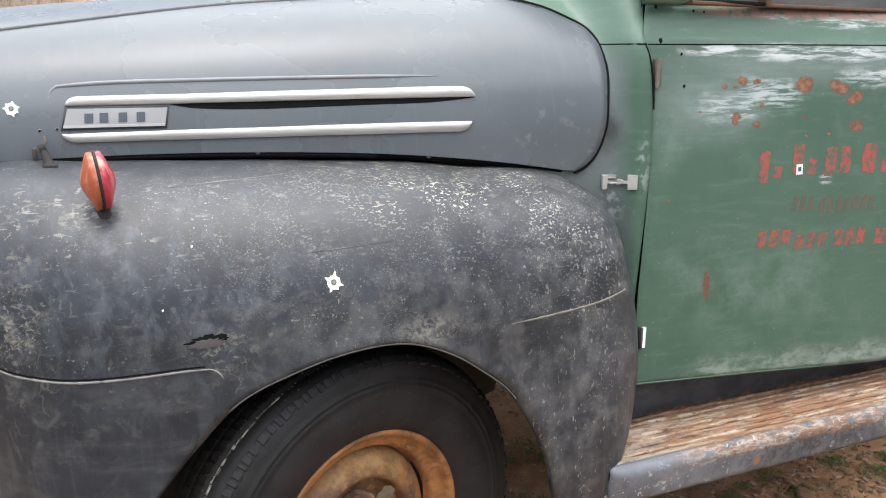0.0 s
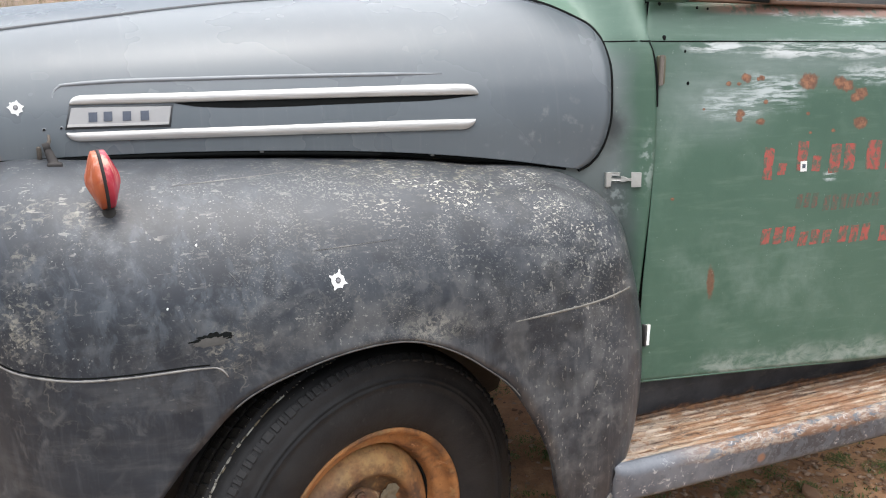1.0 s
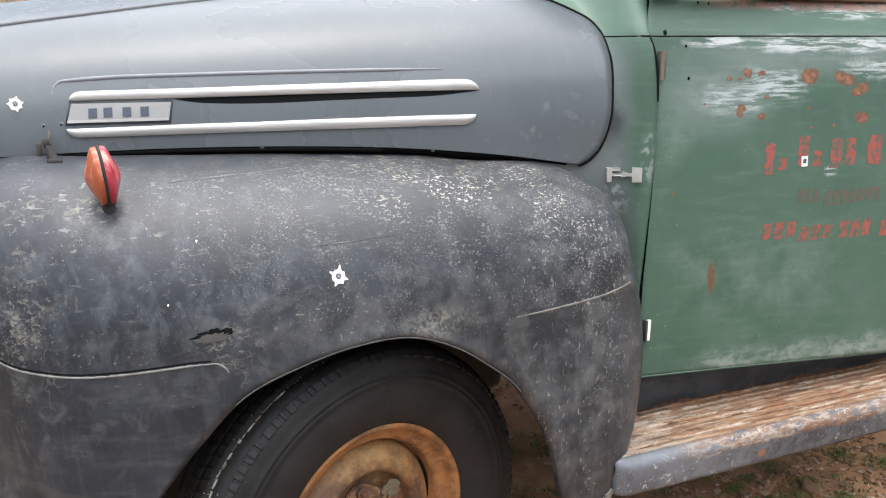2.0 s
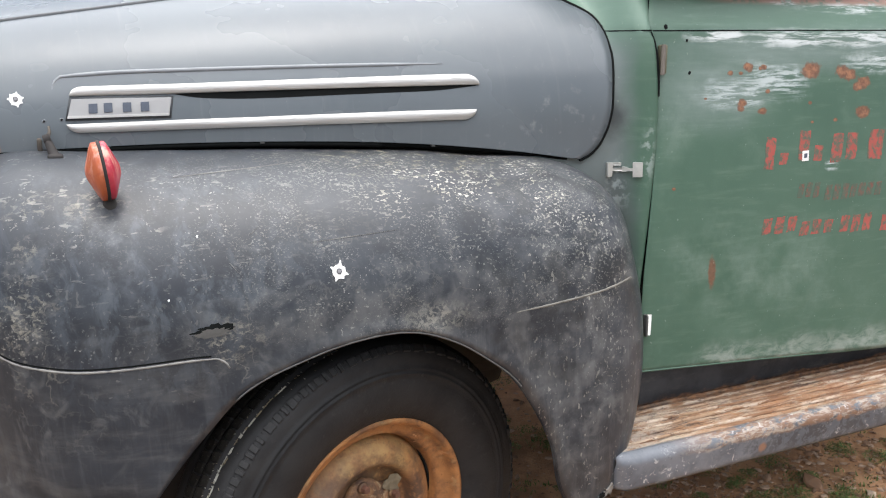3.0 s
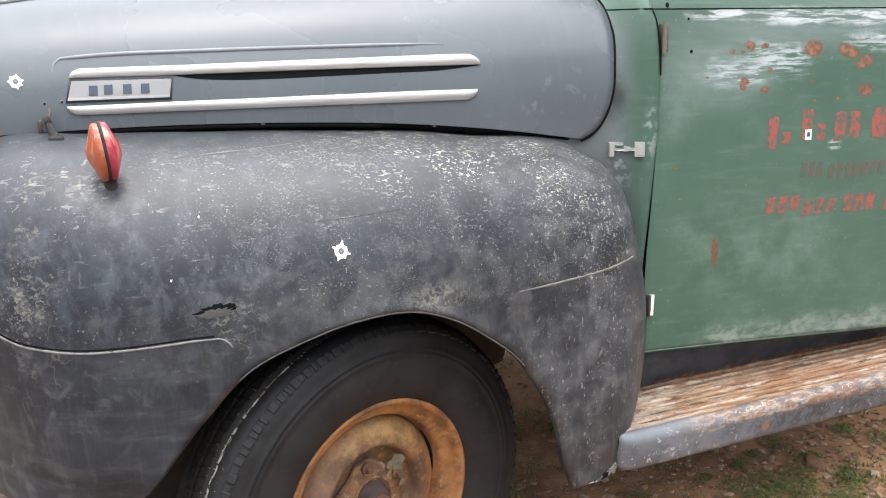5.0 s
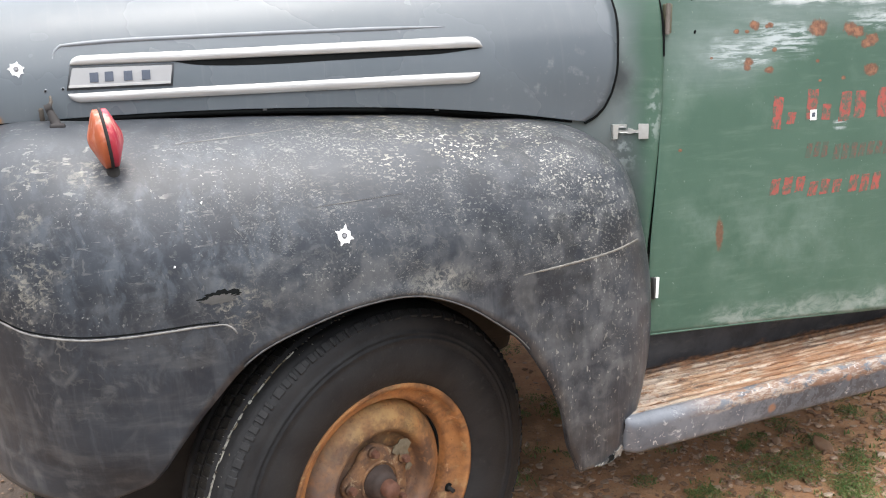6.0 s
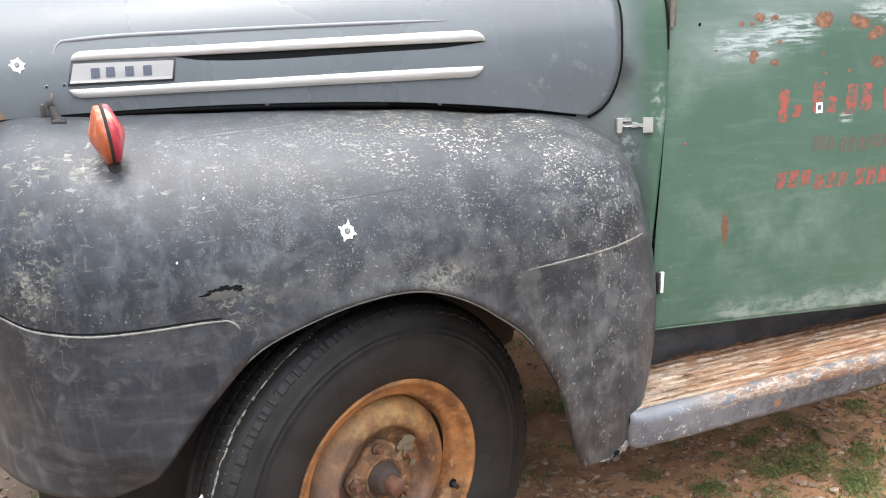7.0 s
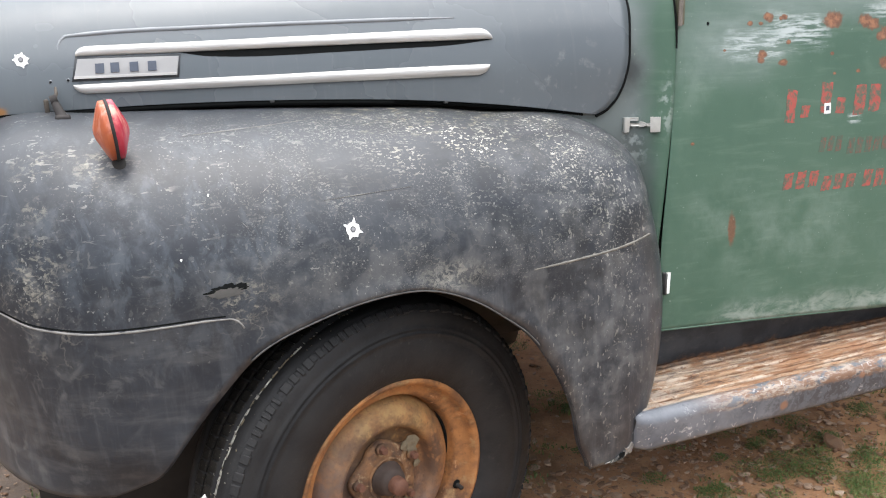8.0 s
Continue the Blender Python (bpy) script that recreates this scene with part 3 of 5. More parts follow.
BRIGHT = brushed("worn_bright_metal", (0.49, 0.483, 0.465), 0.38, 0.45)
RUBBEDLITHOOD = plain("rubbed_and_highlit_grey_blue_paint", (0.22, 0.235, 0.25), 0.45, 0, 0.25, 30)
TAIL = plain("broken_grey_filler", (0.20, 0.185, 0.165), 0.85, 0, 0.7, 80, 0.004)
SCRATCH = plain("fresh_scratch", (0.22, 0.218, 0.205), 0.7, 0, 0.6, 60)
WHITE = plain("off_white_vinyl", (0.78, 0.78, 0.76), 0.5, 0, 0.05, 50)
INK = plain("dark_blue_grey_enamel", (0.07, 0.085, 0.115), 0.5, 0, 0.25, 80)
SILVER = plain("dull_silver_badge", (0.50, 0.50, 0.47), 0.42, 0.4, 0.2, 70)
GUN = plain("grey_sticker_centre", (0.10, 0.10, 0.105), 0.5)
GREYEYE = plain("pale_sticker_eye", (0.22, 0.22, 0.23), 0.5)
SEAMGREY = plain("grey_panel_seam", (0.055, 0.060, 0.066), 0.6)
def brushed_red(name, dark, light, low, high):
    """Red brushed on thinly, the green showing through."""
    p = Paint(name, 0.65)
    tone = p.mix(p.noise(60, 4), dark, light)
    worn_off = p.step(p.noise(80, 5, 0.65, p.stretch(1, 1, 0.8), 0.4), low, high)
    return p.done(p.mix(p.mul(worn_off, 0.9), tone, (0.062, 0.112, 0.080)), 0.6)


RED = brushed_red("thin_red_brushed_paint", (0.30, 0.060, 0.048), (0.42, 0.095, 0.072), 0.40, 0.62)
THINRED = brushed_red("faint_dark_red_paint", (0.15, 0.060, 0.045), (0.24, 0.080, 0.060), 0.33, 0.56)
IRON = plain("brown_iron", (0.07, 0.058, 0.046), 0.75, 0.0, 0.5, 90, 0.001)
RUST = plain("brown_rust", (0.13, 0.075, 0.05), 0.85, 0, 0.5, 70, 0.002)
FLAKE = plain("pale_flaking_edge", (0.33, 0.32, 0.28), 0.8, 0, 0.5, 60, 0.002)
GREYMET = plain("grey_green_flaked_metal", (0.150, 0.122, 0.078), 0.8, 0, 0.6, 90, 0.003)
RUBBED = plain("rubbed_grey_steel", (0.075, 0.075, 0.073), 0.7, 0, 0.4, 60, 0.001)
OLIVE = plain("greenish_brown_iron", (0.12, 0.115, 0.075), 0.7, 0, 0.4, 90, 0.001)
CHALK = plain("broken_chalky_edge", (0.17, 0.165, 0.145), 0.8, 0, 0.85, 45, 0.002)
PLATE = plain("off_white_plate_metal", (0.34, 0.34, 0.338), 0.45, 0.15, 0.10, 35, 0.0002)
BLACKIRON = plain("black_iron", (0.022, 0.019, 0.018), 0.8, 0, 0.5, 90, 0.001)
HUBIRON = plain("brown_black_hub_iron", (0.050, 0.034, 0.027), 0.75, 0, 0.7, 60, 0.0015)
DARKRUST = plain("dark_brown_rust", (0.13, 0.058, 0.036), 0.8, 0, 0.55, 110, 0.002)
HOLLOW = plain("dull_hollow_metal", (0.075, 0.073, 0.068), 0.85, 0, 0.5, 60, 0.001)
WOOD = plain("weathered_timber", (0.24, 0.20, 0.16), 0.9, 0, 0.4, 25, 0.004)
DRY = plain("dry_straw", (0.17, 0.15, 0.075), 0.9, 0, 0.4, 5)


def lens_plastic(name, colour):
    p = Paint(name, 0.18)
    c = p.mix(p.noise(60, 4), tuple(v * 0.7 for v in colour), colour)
    # upper lens: fading and the sky's gleam, both put into the colour
    c = p.mix(p.mul(p.step(p.noise(34, 4, 0.6, p.stretch(1, 1.6, 0.5)), 0.46, 0.66), p.step(p.axis(2), 0.03, 0.085), 0.85), c, (0.72, 0.36, 0.28))
    c = p.mix(p.mul(p.step(p.noise(70, 4), 0.58, 0.7), 0.4), c, (0.30, 0.06, 0.04))
    p.b.inputs["Subsurface Weight"].default_value = 0.15
    p.b.inputs["Subsurface Radius"].default_value = (0.01, 0.004, 0.002)
    return p.done(c, p.lerp(p.noise(30, 4), 0.10, 0.30))


ORANGE, CRIMSON = lens_plastic("orange_lens", (0.50, 0.125, 0.05)), lens_plastic("red_lens", (0.50, 0.04, 0.07))
glass = Paint("grey_window_glass", 0.10)
glass.b.inputs["Transmission Weight"].default_value = 0.45
GLASS = glass.done(glass.mix(glass.noise(12, 5), (0.27, 0.275, 0.28), (0.36, 0.365, 0.37)))


# ---- shapes ----
def part(name, bm, material, parent, label="", smooth=True, thick=0.0, bevel=0.0):
    """One mesh object out of a bmesh, under a thing or a part."""
    me = bpy.data.meshes.new(name)
    bm.normal_update()
    bm.to_mesh(me)
    bm.free()
    me.materials.append(material)
    if smooth:
        me.polygons.foreach_set("use_smooth", [True] * len(me.polygons))
    ob = new(name, me)
    ob.parent = parent
    if thick:
        s = ob.modifiers.new("sheet", "SOLIDIFY")
        s.thickness, s.offset = thick, 0.0
    if bevel:
        b = ob.modifiers.new("edge", "BEVEL")
        b.width, b.segments, b.limit_method = bevel, 2, "ANGLE"
    return tagged(ob, label)


def spline(*keys):
    """A smooth curve through (x, y) keys."""
    xs, ys = np.array([k[0] for k in keys], float), np.array([k[1] for k in keys], float)
    slope = np.gradient(ys, xs)

    def at(x):
        x = min(max(x, xs[0]), xs[-1])
        i = min(int(np.searchsorted(xs, x, "right")) - 1, len(xs) - 2)
        h = xs[i + 1] - xs[i]
        t = (x - xs[i]) / h
        return float((2 * t**3 - 3 * t**2 + 1) * ys[i] + (t**3 - 2 * t**2 + t) * h * slope[i] + (3 * t**2 - 2 * t**3) * ys[i + 1] + (t**3 - t**2) * h * slope[i + 1])

    return at


def sheet(f, nu, nv, us=None, flip=False):
    """A grid of f(u, v)."""
    bm = bmesh.new()
    us = us or [i / nu for i in range(nu + 1)]
    rows = [[bm.verts.new(f(u, j / nv)) for j in range(nv + 1)] for u in us]
    for a, b in zip(rows, rows[1:]):
        for j in range(nv):
            q = (a[j], a[j + 1], b[j + 1], b[j])
            bm.faces.new(q[::-1] if flip else q)
    return bm


def lathe(profile, steps=64, squash=None):
    """Turns (radius, y) about the y axis."""
    bm = bmesh.new()
    rings = []
    for r, y in profile:
        ring = []
        for k in range(steps):
            a = 2 * math.pi * k / steps
            ring.append(bm.verts.new((r * math.cos(a), y, r * math.sin(a))))
        rings.append(ring)
    for a, b in zip(rings, rings[1:]):
        for k in range(steps):
            n = (k + 1) % steps
            bm.faces.new((a[k], a[n], b[n], b[k]))
    return bm


def block(x0, x1, y0, y1, z0, z1, bm=None):
    bm = bm or bmesh.new()
    m = Matrix.Translation(((x0 + x1) / 2, (y0 + y1) / 2, (z0 + z1) / 2)) @ Matrix.Diagonal((x1 - x0, y1 - y0, z1 - z0, 1))
    bmesh.ops.create_cube(bm, size=1, matrix=m)
    return bm


def tube(points, radius, sides=8, taper=None):
    bm = bmesh.new()
    rings = []
    pts = [Vector(p) for p in points]
    for i, p in enumerate(pts):
        way = (pts[min(i + 1, len(pts) - 1)] - pts[max(i - 1, 0)]).normalized()
        side = way.cross(Vector((0.13, 1, 0.21))).normalized()
        up = way.cross(side)
        r = radius * (taper(i / (len(pts) - 1)) if taper else 1)
        rings.append([bm.verts.new(p + r * (math.cos(2 * math.pi * k / sides) * side + math.sin(2 * math.pi * k / sides) * up)) for k in range(sides)])
    for a, b in zip(rings, rings[1:]):
        for k in range(sides):
            bm.faces.new((a[k], a[(k + 1) % sides], b[(k + 1) % sides], b[k]))
    bm.faces.new(rings[0])
    bm.faces.new(rings[-1])
    return bm


def skin(ob):
    """The tree of a finished surface, to lay things on it."""
    me = ob.data
    return BVHTree.FromPolygons([v.co[:] for v in me.vertices], [p.vertices[:] for p in me.polygons])


def lay(tree, x, z, off=0.0):
    """The place at (x, z) on the side of a surface, off metres proud of it."""
    hit, normal, _, _ = tree.ray_cast(Vector((x, -2, z)), Vector((0, 1, 0)))
    if hit is None:
        hit, normal, _, _ = tree.find_nearest(Vector((x, 0.2, z)))
    if normal.y > 0:
        normal = -normal
    return hit + off * normal


def patch(tree, outline, proud, step=0.01, back=0.004):
    """A flat plate with that outline in (x, z), bent onto a surface and proud of it."""
    bm = bmesh.new()
    proud += 0.0019
    front = [bm.verts.new(lay(tree, x, z, proud)) for x, z in outline]
    rear = [bm.verts.new(lay(tree, x, z, -back)) for x, z in outline]
    cx, cz = np.mean(outline, axis=0)
    mid = bm.verts.new(lay(tree, cx, cz, proud))
    for i in range(len(front)):
        n = (i + 1) % len(front)
        bm.faces.new((front[i], front[n], mid))
        bm.faces.new((front[i], rear[i], rear[n], front[n]))
    bmesh.ops.recalc_face_normals(bm, faces=bm.faces)
    return bm


def ribbon(tree, x0, x1, low, high, proud, n=60, crown=0.0):
    """A strip along x between the edges low(x) and high(x), crowned, laid on a surface."""
    bm = bmesh.new()
    rows = []
    for i in range(n + 1):
        x = x0 + (x1 - x0) * (0.5 - 0.5 * math.cos(math.pi * i / n))
        m, h = (high(x) + low(x)) / 2, max(0.0003, (high(x) - low(x)) / 2)
        row = [bm.verts.new(lay(tree, x, m - h, -0.003))]
        for k in (-1, -0.9, -0.45, 0, 0.45, 0.9, 1):
            row.append(bm.verts.new(lay(tree, x, m + k * h, proud + crown * (1 - k * k) * min(1, h / 0.008))))
        row.append(bm.verts.new(lay(tree, x, m + h, -0.003)))
        rows.append(row)
    for a, b in zip(rows, rows[1:]):
        for j in range(len(a) - 1):
            bm.faces.new((a[j], a[j + 1], b[j + 1], b[j]))
    for row in (rows[0], rows[-1]):
        bm.faces.new(row)
    bmesh.ops.recalc_face_normals(bm, faces=bm.faces)
    return bm


def ragged(cx, cz, rx, rz, n=22, rough=0.35, seed=1, turn=0.0):
    """An uneven outline round a centre."""
    rng = random.Random(seed)
    out = []
    for k in range(n):
        a = 2 * math.pi * k / n
        s = 1 + rough * rng.uniform(-1, 1)
        u, v = rx * s * math.cos(a), rz * s * math.sin(a)
        out.append((cx + u * math.cos(turn) - v * math.sin(turn), cz + u * math.sin(turn) + v * math.cos(turn)))
    return out


# ---- the truck ----
truck = tagged(new("pickup_truck"), "old pickup truck with grey hood, black fender and green cab", "truck")


def hood_side(x):
    return 0.288 - 0.12 * x


hood_low = spline((-0.95, 1.05), (-0.567, 1.070), (-0.288, 1.076), (-0.084, 1.073), (0.137, 1.0625), (0.378, 1.0375), (0.52, 1.016), (0.62, 1.003))
hood_top = spline((-0.95, 1.285), (-0.567, 1.353), (-0.33, 1.380), (0.07, 1.418), (0.62, 1.462))
hood_end = spline((1.000, 0.45), (1.009, 0.506), (1.020, 0.540), (1.037, 0.564), (1.063, 0.582), (1.102, 0.596), (1.173, 0.605), (1.244, 0.613), (1.293, 0.610), (1.321, 0.595), (1.336, 0.574), (1.366, 0.523), (1.381, 0.478), (1.41, 0.40), (1.46, 0.30))


def hood_point(x, v):
    """v: 0 at the lower edge, 1 at the crest, 2 at the far lower edge."""
    w = v if v <= 1 else 2 - v
    low, top, y0 = hood_low(x), hood_top(x), hood_side(x)
    base, n = 1.06, 2.6
    a = (w ** 1.1) * math.pi / 2
    t = math.sin(a) ** (2 / n)
    z = low + (top - low) * t
    k = min(1, max(0.0, (z - base) / (top - base)))
    y = 0.95 - (0.95 - y0) * max(0.0, 1 - k**n) ** (1 / n)
    return (x, y if v <= 1 else 1.9 - y, z)


def hood_grid(u, v):
    v = v**1.5
    z = hood_point(0.4, v)[2]
    for _ in range(5):
        end = hood_end(z)
        z = hood_point(end, v)[2]
    x = -0.95 + (end + 0.95) * u
    return hood_point(x, v)


hood = part("hood", sheet(hood_grid, 90, 120), HOOD, truck, "faded grey-blue steel hood", thick=0.004)
hood_skin = skin(hood)

pts = []
for k in range(71):
    p = Vector(hood_grid(1, 0.972 * k / 70))
    out = Vector((p.x - 0.36, 0, p.z - 1.19)).normalized()
    pts.append(p + 0.0045 * out + Vector((0, 0.003, 0)))
part("hood_gap", tube(pts, 0.0038), SEAM, hood)

# black tube under the rear of the hood's edge, drawn for the gap's shade
pts = [(0.10 + 0.405 * k / 20, hood_side(0.10 + 0.405 * k / 20) + 0.010, hood_low(0.10 + 0.405 * k / 20) - 0.003) for k in range(21)]
part("edge_gap_shade", tube(pts, 0.0055, 8, lambda t: 1 - 0.5 * t), SEAM, hood)

# a second dark tube shades the gap under the front edge
pts = [(-0.62 + 0.72 * k / 24, hood_side(-0.62 + 0.72 * k / 24) + 0.004, hood_low(-0.62 + 0.72 * k / 24) - 0.0045) for k in range(25)]
part("edge_gap_shade", tube(pts, 0.0052), SEAM, hood)

# pressed bead above the bright strips, and the long seam under the crest
bead = spline((-0.467, 1.1965), (-0.404, 1.2014), (-0.243, 1.2066), (-0.012, 1.2115), (0.175, 1.2143), (0.236, 1.2149))
pts = [lay(hood_skin, -0.4834, 1.166, 0.0), lay(hood_skin, -0.481, 1.180, 0.001), lay(hood_skin, -0.4765, 1.189, 0.001)]
pts += [lay(hood_skin, -0.467 + 0.703 * k / 40, bead(-0.467 + 0.703 * k / 40), 0.0015) for k in range(41)]
# paler paint stands for the highlight along the bead
part("pressed_bead", tube(pts, 0.0042, 10, lambda t: 0.3 + 0.7 * min(1, 8 * t, 6 * (1 - t))), RUBBEDLITHOOD, hood, "pressed bead with its highlight in the paint")
seam = spline((-0.95, 1.22), (-0.555, 1.295), (-0.404, 1.318), (-0.237, 1.343), (-0.117, 1.358), (0.10, 1.375), (0.40, 1.39))
pts = [lay(hood_skin, -0.93 + 1.30 * k / 60, seam(-0.93 + 1.30 * k / 60), 0.0) for k in range(61)]
part("hood_seam", tube(pts, 0.0055), SEAMGREY, hood, "grey-painted panel seam")

# two bright strips, the vent slot between them and the name plate
upper_top = spline((-0.455, 1.1775), (-0.354, 1.1798), (-0.246, 1.1816), (-0.134, 1.1846), (-0.016, 1.1874), (0.107, 1.1903), (0.235, 1.1931), (0.306, 1.1938))
upper_low = spline((-0.455, 1.1628), (-0.356, 1.1639), (-0.281, 1.1648), (-0.136, 1.1674), (-0.018, 1.1693), (0.104, 1.1711), (0.232, 1.1725), (0.306, 1.1734))
lower_top = spline((-0.464, 1.1152), (-0.360, 1.1171), (-0.253, 1.1189), (-0.140, 1.1203), (-0.023, 1.1222), (0.100, 1.1241), (0.228, 1.1254), (0.296, 1.1252))
lower_low = spline((-0.464, 1.0998), (-0.360, 1.1004), (-0.254, 1.1013), (-0.141, 1.1022), (-0.024, 1.1031), (0.099, 1.1037), (0.227, 1.1046), (0.296, 1.1052))


def rounded(x, x0, x1, left, right):
    """How much of the half-height is left near a strip's rounded ends."""
    a, c = min(1, max(0.0, (x - x0) / left)), min(1, max(0.0, (x1 - x) / right))
    return -1 + 2 * min(math.sqrt(1 - (1 - a) ** 2), math.sqrt(1 - (1 - c) ** 2))


def fall(x, x0, x1, keep, move):
    """keep, pulled towards move near a strip's rounded ends."""
    return (keep + move) / 2 + (keep - move) / 2 * rounded(x, x0, x1, 0.022, 0.030)


part("upper_bright_strip", ribbon(hood_skin, -0.455, 0.306, upper_low, lambda x: fall(x, -0.455, 0.306, upper_top(x), upper_low(x)), 0.006, 90, 0.0035), BRIGHT, hood, "worn bright metal strip")
part("lower_bright_strip", ribbon(hood_skin, -0.464, 0.296, lambda x: fall(x, -0.464, 0.296, lower_low(x), lower_top(x)), lower_top, 0.006, 90, 0.0035), BRIGHT, hood, "worn bright metal strip")
slot_low = spline((-0.2785, 1.1637), (-0.249, 1.1584), (-0.194, 1.1549), (-0.108, 1.1545), (-0.020, 1.1569), (0.103, 1.1603), (0.231, 1.1645), (0.277, 1.1690), (0.300, 1.1715))
part("vent_slot", ribbon(hood_skin, -0.2785, 0.300, slot_low, lambda x: max(upper_low(x) + 0.001, slot_low(x) + 0.0006), 0.0026, 60), SEAM, hood, "dark vent slot")
part("plate_surround", patch(hood_skin, [(-0.4560, 1.1605), (-0.2815, 1.1612), (-0.2890, 1.1225), (-0.4655, 1.1210)], 0.002), SEAMGREY, hood)
part("name_plate", patch(hood_skin, [(-0.4523, 1.1572), (-0.2848, 1.1580), (-0.2920, 1.1262), (-0.4617, 1.1244)], 0.005), PLATE, hood, "off-white metal name plate", smooth=False, bevel=0.0015)
part("plate_lip", patch(hood_skin, [(-0.4605, 1.1292), (-0.2912, 1.1308), (-0.2920, 1.1264), (-0.4616, 1.1246)], 0.0062), BRIGHT, hood, smooth=False)
for cx, cz in ((-0.4186, 1.1395), (-0.3938, 1.1405), (-0.3623, 1.1407), (-0.3322, 1.1412)):
    part("plate_mark", patch(hood_skin, [(cx - 0.0062, cz + 0.0090), (cx + 0.0080, cz + 0.0094), (cx + 0.0070, cz - 0.0066), (cx - 0.0074, cz - 0.0070)], 0.0062), INK, hood, smooth=False)
for cx, cz in ((-0.4997, 1.1216), (-0.4715, 1.1236)):
    part("screw_hole", patch(hood_skin, ragged(cx, cz, 0.0032, 0.0032, 10, 0.2), 0.0005), RUBBEDLITHOOD, hood)
    part("screw_hole", patch(hood_skin, ragged(cx, cz, 0.0021, 0.0021, 10, 0.1), 0.0008), SEAM, hood)


def hit_mark(tree, cx, cz, size, spikes, parent, seed):
    """A sticker with torn spikes, each (degrees, length), and a grey centre."""
    rng = random.Random(seed)
    out = []
    for k in range(72):
        a = 5.0 * k
        r = 1 + rng.uniform(-0.03, 0.03)
        for turn, length in spikes:
            d = abs((a - turn + 180) % 360 - 180)
            r = max(r, 1 + (length - 1) * max(0.0, 1 - d / 14) ** 1.2)
        out.append((cx + size * r * math.cos(radians(a)), cz + size * r * math.sin(radians(a))))
    part("star_sticker", patch(tree, out, 0.0012), WHITE, parent, "white star-shaped bullet-hole sticker", smooth=False)
    part("sticker_centre", patch(tree, ragged(cx, cz + 0.0005, 0.42 * size, 0.42 * size, 16, 0.06, seed), 0.0022), GUN, parent, smooth=False)
    part("sticker_eye", patch(tree, ragged(cx, cz + 0.0005, 0.24 * size, 0.24 * size, 12, 0.06, seed), 0.0028), GREYEYE, parent, smooth=False)


hit_mark(hood_skin, -0.541, 1.159, 0.0100, ((78, 1.40), (12, 1.45), (-30, 1.3), (-78, 1.45), (-128, 1.2), (176, 1.45), (135, 1.3)), hood, 3)

# small bright tabs under the hood's edge
for x in (-0.130, 0.205):
    p = lay(hood_skin, x, hood_low(x) + 0.002, 0.0)
    part("edge_tab", block(x - 0.004, x + 0.004, p.y - 0.002, p.y + 0.006, hood_low(x) - 0.004, hood_low(x) + 0.001), RUBBED, hood, bevel=0.001)

# hood catch at the front of the gap
part("hood_catch", block(-0.515, -0.507, 0.334, 0.346, 1.066, 1.094), IRON, hood, "bent brown hood catch plate", bevel=0.003)
part("catch_lever", tube([(-0.487, 0.294, 1.062), (-0.490, 0.300, 1.071), (-0.494, 0.308, 1.082), (-0.4975, 0.315, 1.092)], 0.0078, 12, lambda t: 1.2 - 0.4 * t), BLACKIRON, hood, "dark iron catch lever")
part("catch_head", tube([(-0.5035, 0.316, 1.092), (-0.4925, 0.316, 1.095)], 0.0088, 12), BLACKIRON, hood)
part("catch_tail", tube([(-0.497, 0.318, 1.096), (-0.493, 0.325, 1.105), (-0.4935, 0.331, 1.114)], 0.0032, 8, lambda t: 1.2 - 0.6 * t), IRON, hood)
part("catch_foot", block(-0.500, -0.475, 0.282, 0.306, 1.056, 1.070), BLACKIRON, hood, bevel=0.004)

# ---- front fender: swept round the wheel's axle ----
AX = 0.36
arch = spline((-12, 0.400), (-3, 0.392), (3, 0.374), (20, 0.369), (35, 0.371), (48, 0.380), (59, 0.384), (70, 0.395), (83, 0.407), (98, 0.407), (111, 0.409), (125, 0.419), (139, 0.415), (153, 0.424), (158, 0.430), (163, 0.444), (167, 0.480), (169.5, 0.506), (180, 0.506))
outer = spline((-12, 0.53), (-5, 0.555), (5, 0.600), (17, 0.658), (28, 0.718), (38, 0.776), (45, 0.820), (52, 0.815), (58, 0.782), (66, 0.733), (75, 0.707), (85, 0.693), (96, 0.700), (112, 0.760), (122, 0.835), (129, 0.912), (135, 0.945), (141, 0.945), (150, 0.855), (160, 0.770), (170, 0.735), (180, 0.73))
inner_y = spline((-12, 0.20), (40, 0.235), (58, 0.27), (75, 0.30), (96, 0.33), (112, 0.36), (129, 0.40), (145, 0.50), (180, 0.55))
outer_y = spline((-12, 0.020), (10, 0.012), (45, 0.012), (90, 0.0), (120, 0.004), (150, 0.02), (180, 0.045))
power = spline((-12, 3.4), (30, 3.2), (60, 2.5), (90, 2.3), (130, 2.2), (150, 2.0), (166, 1.75), (180, 1.75))


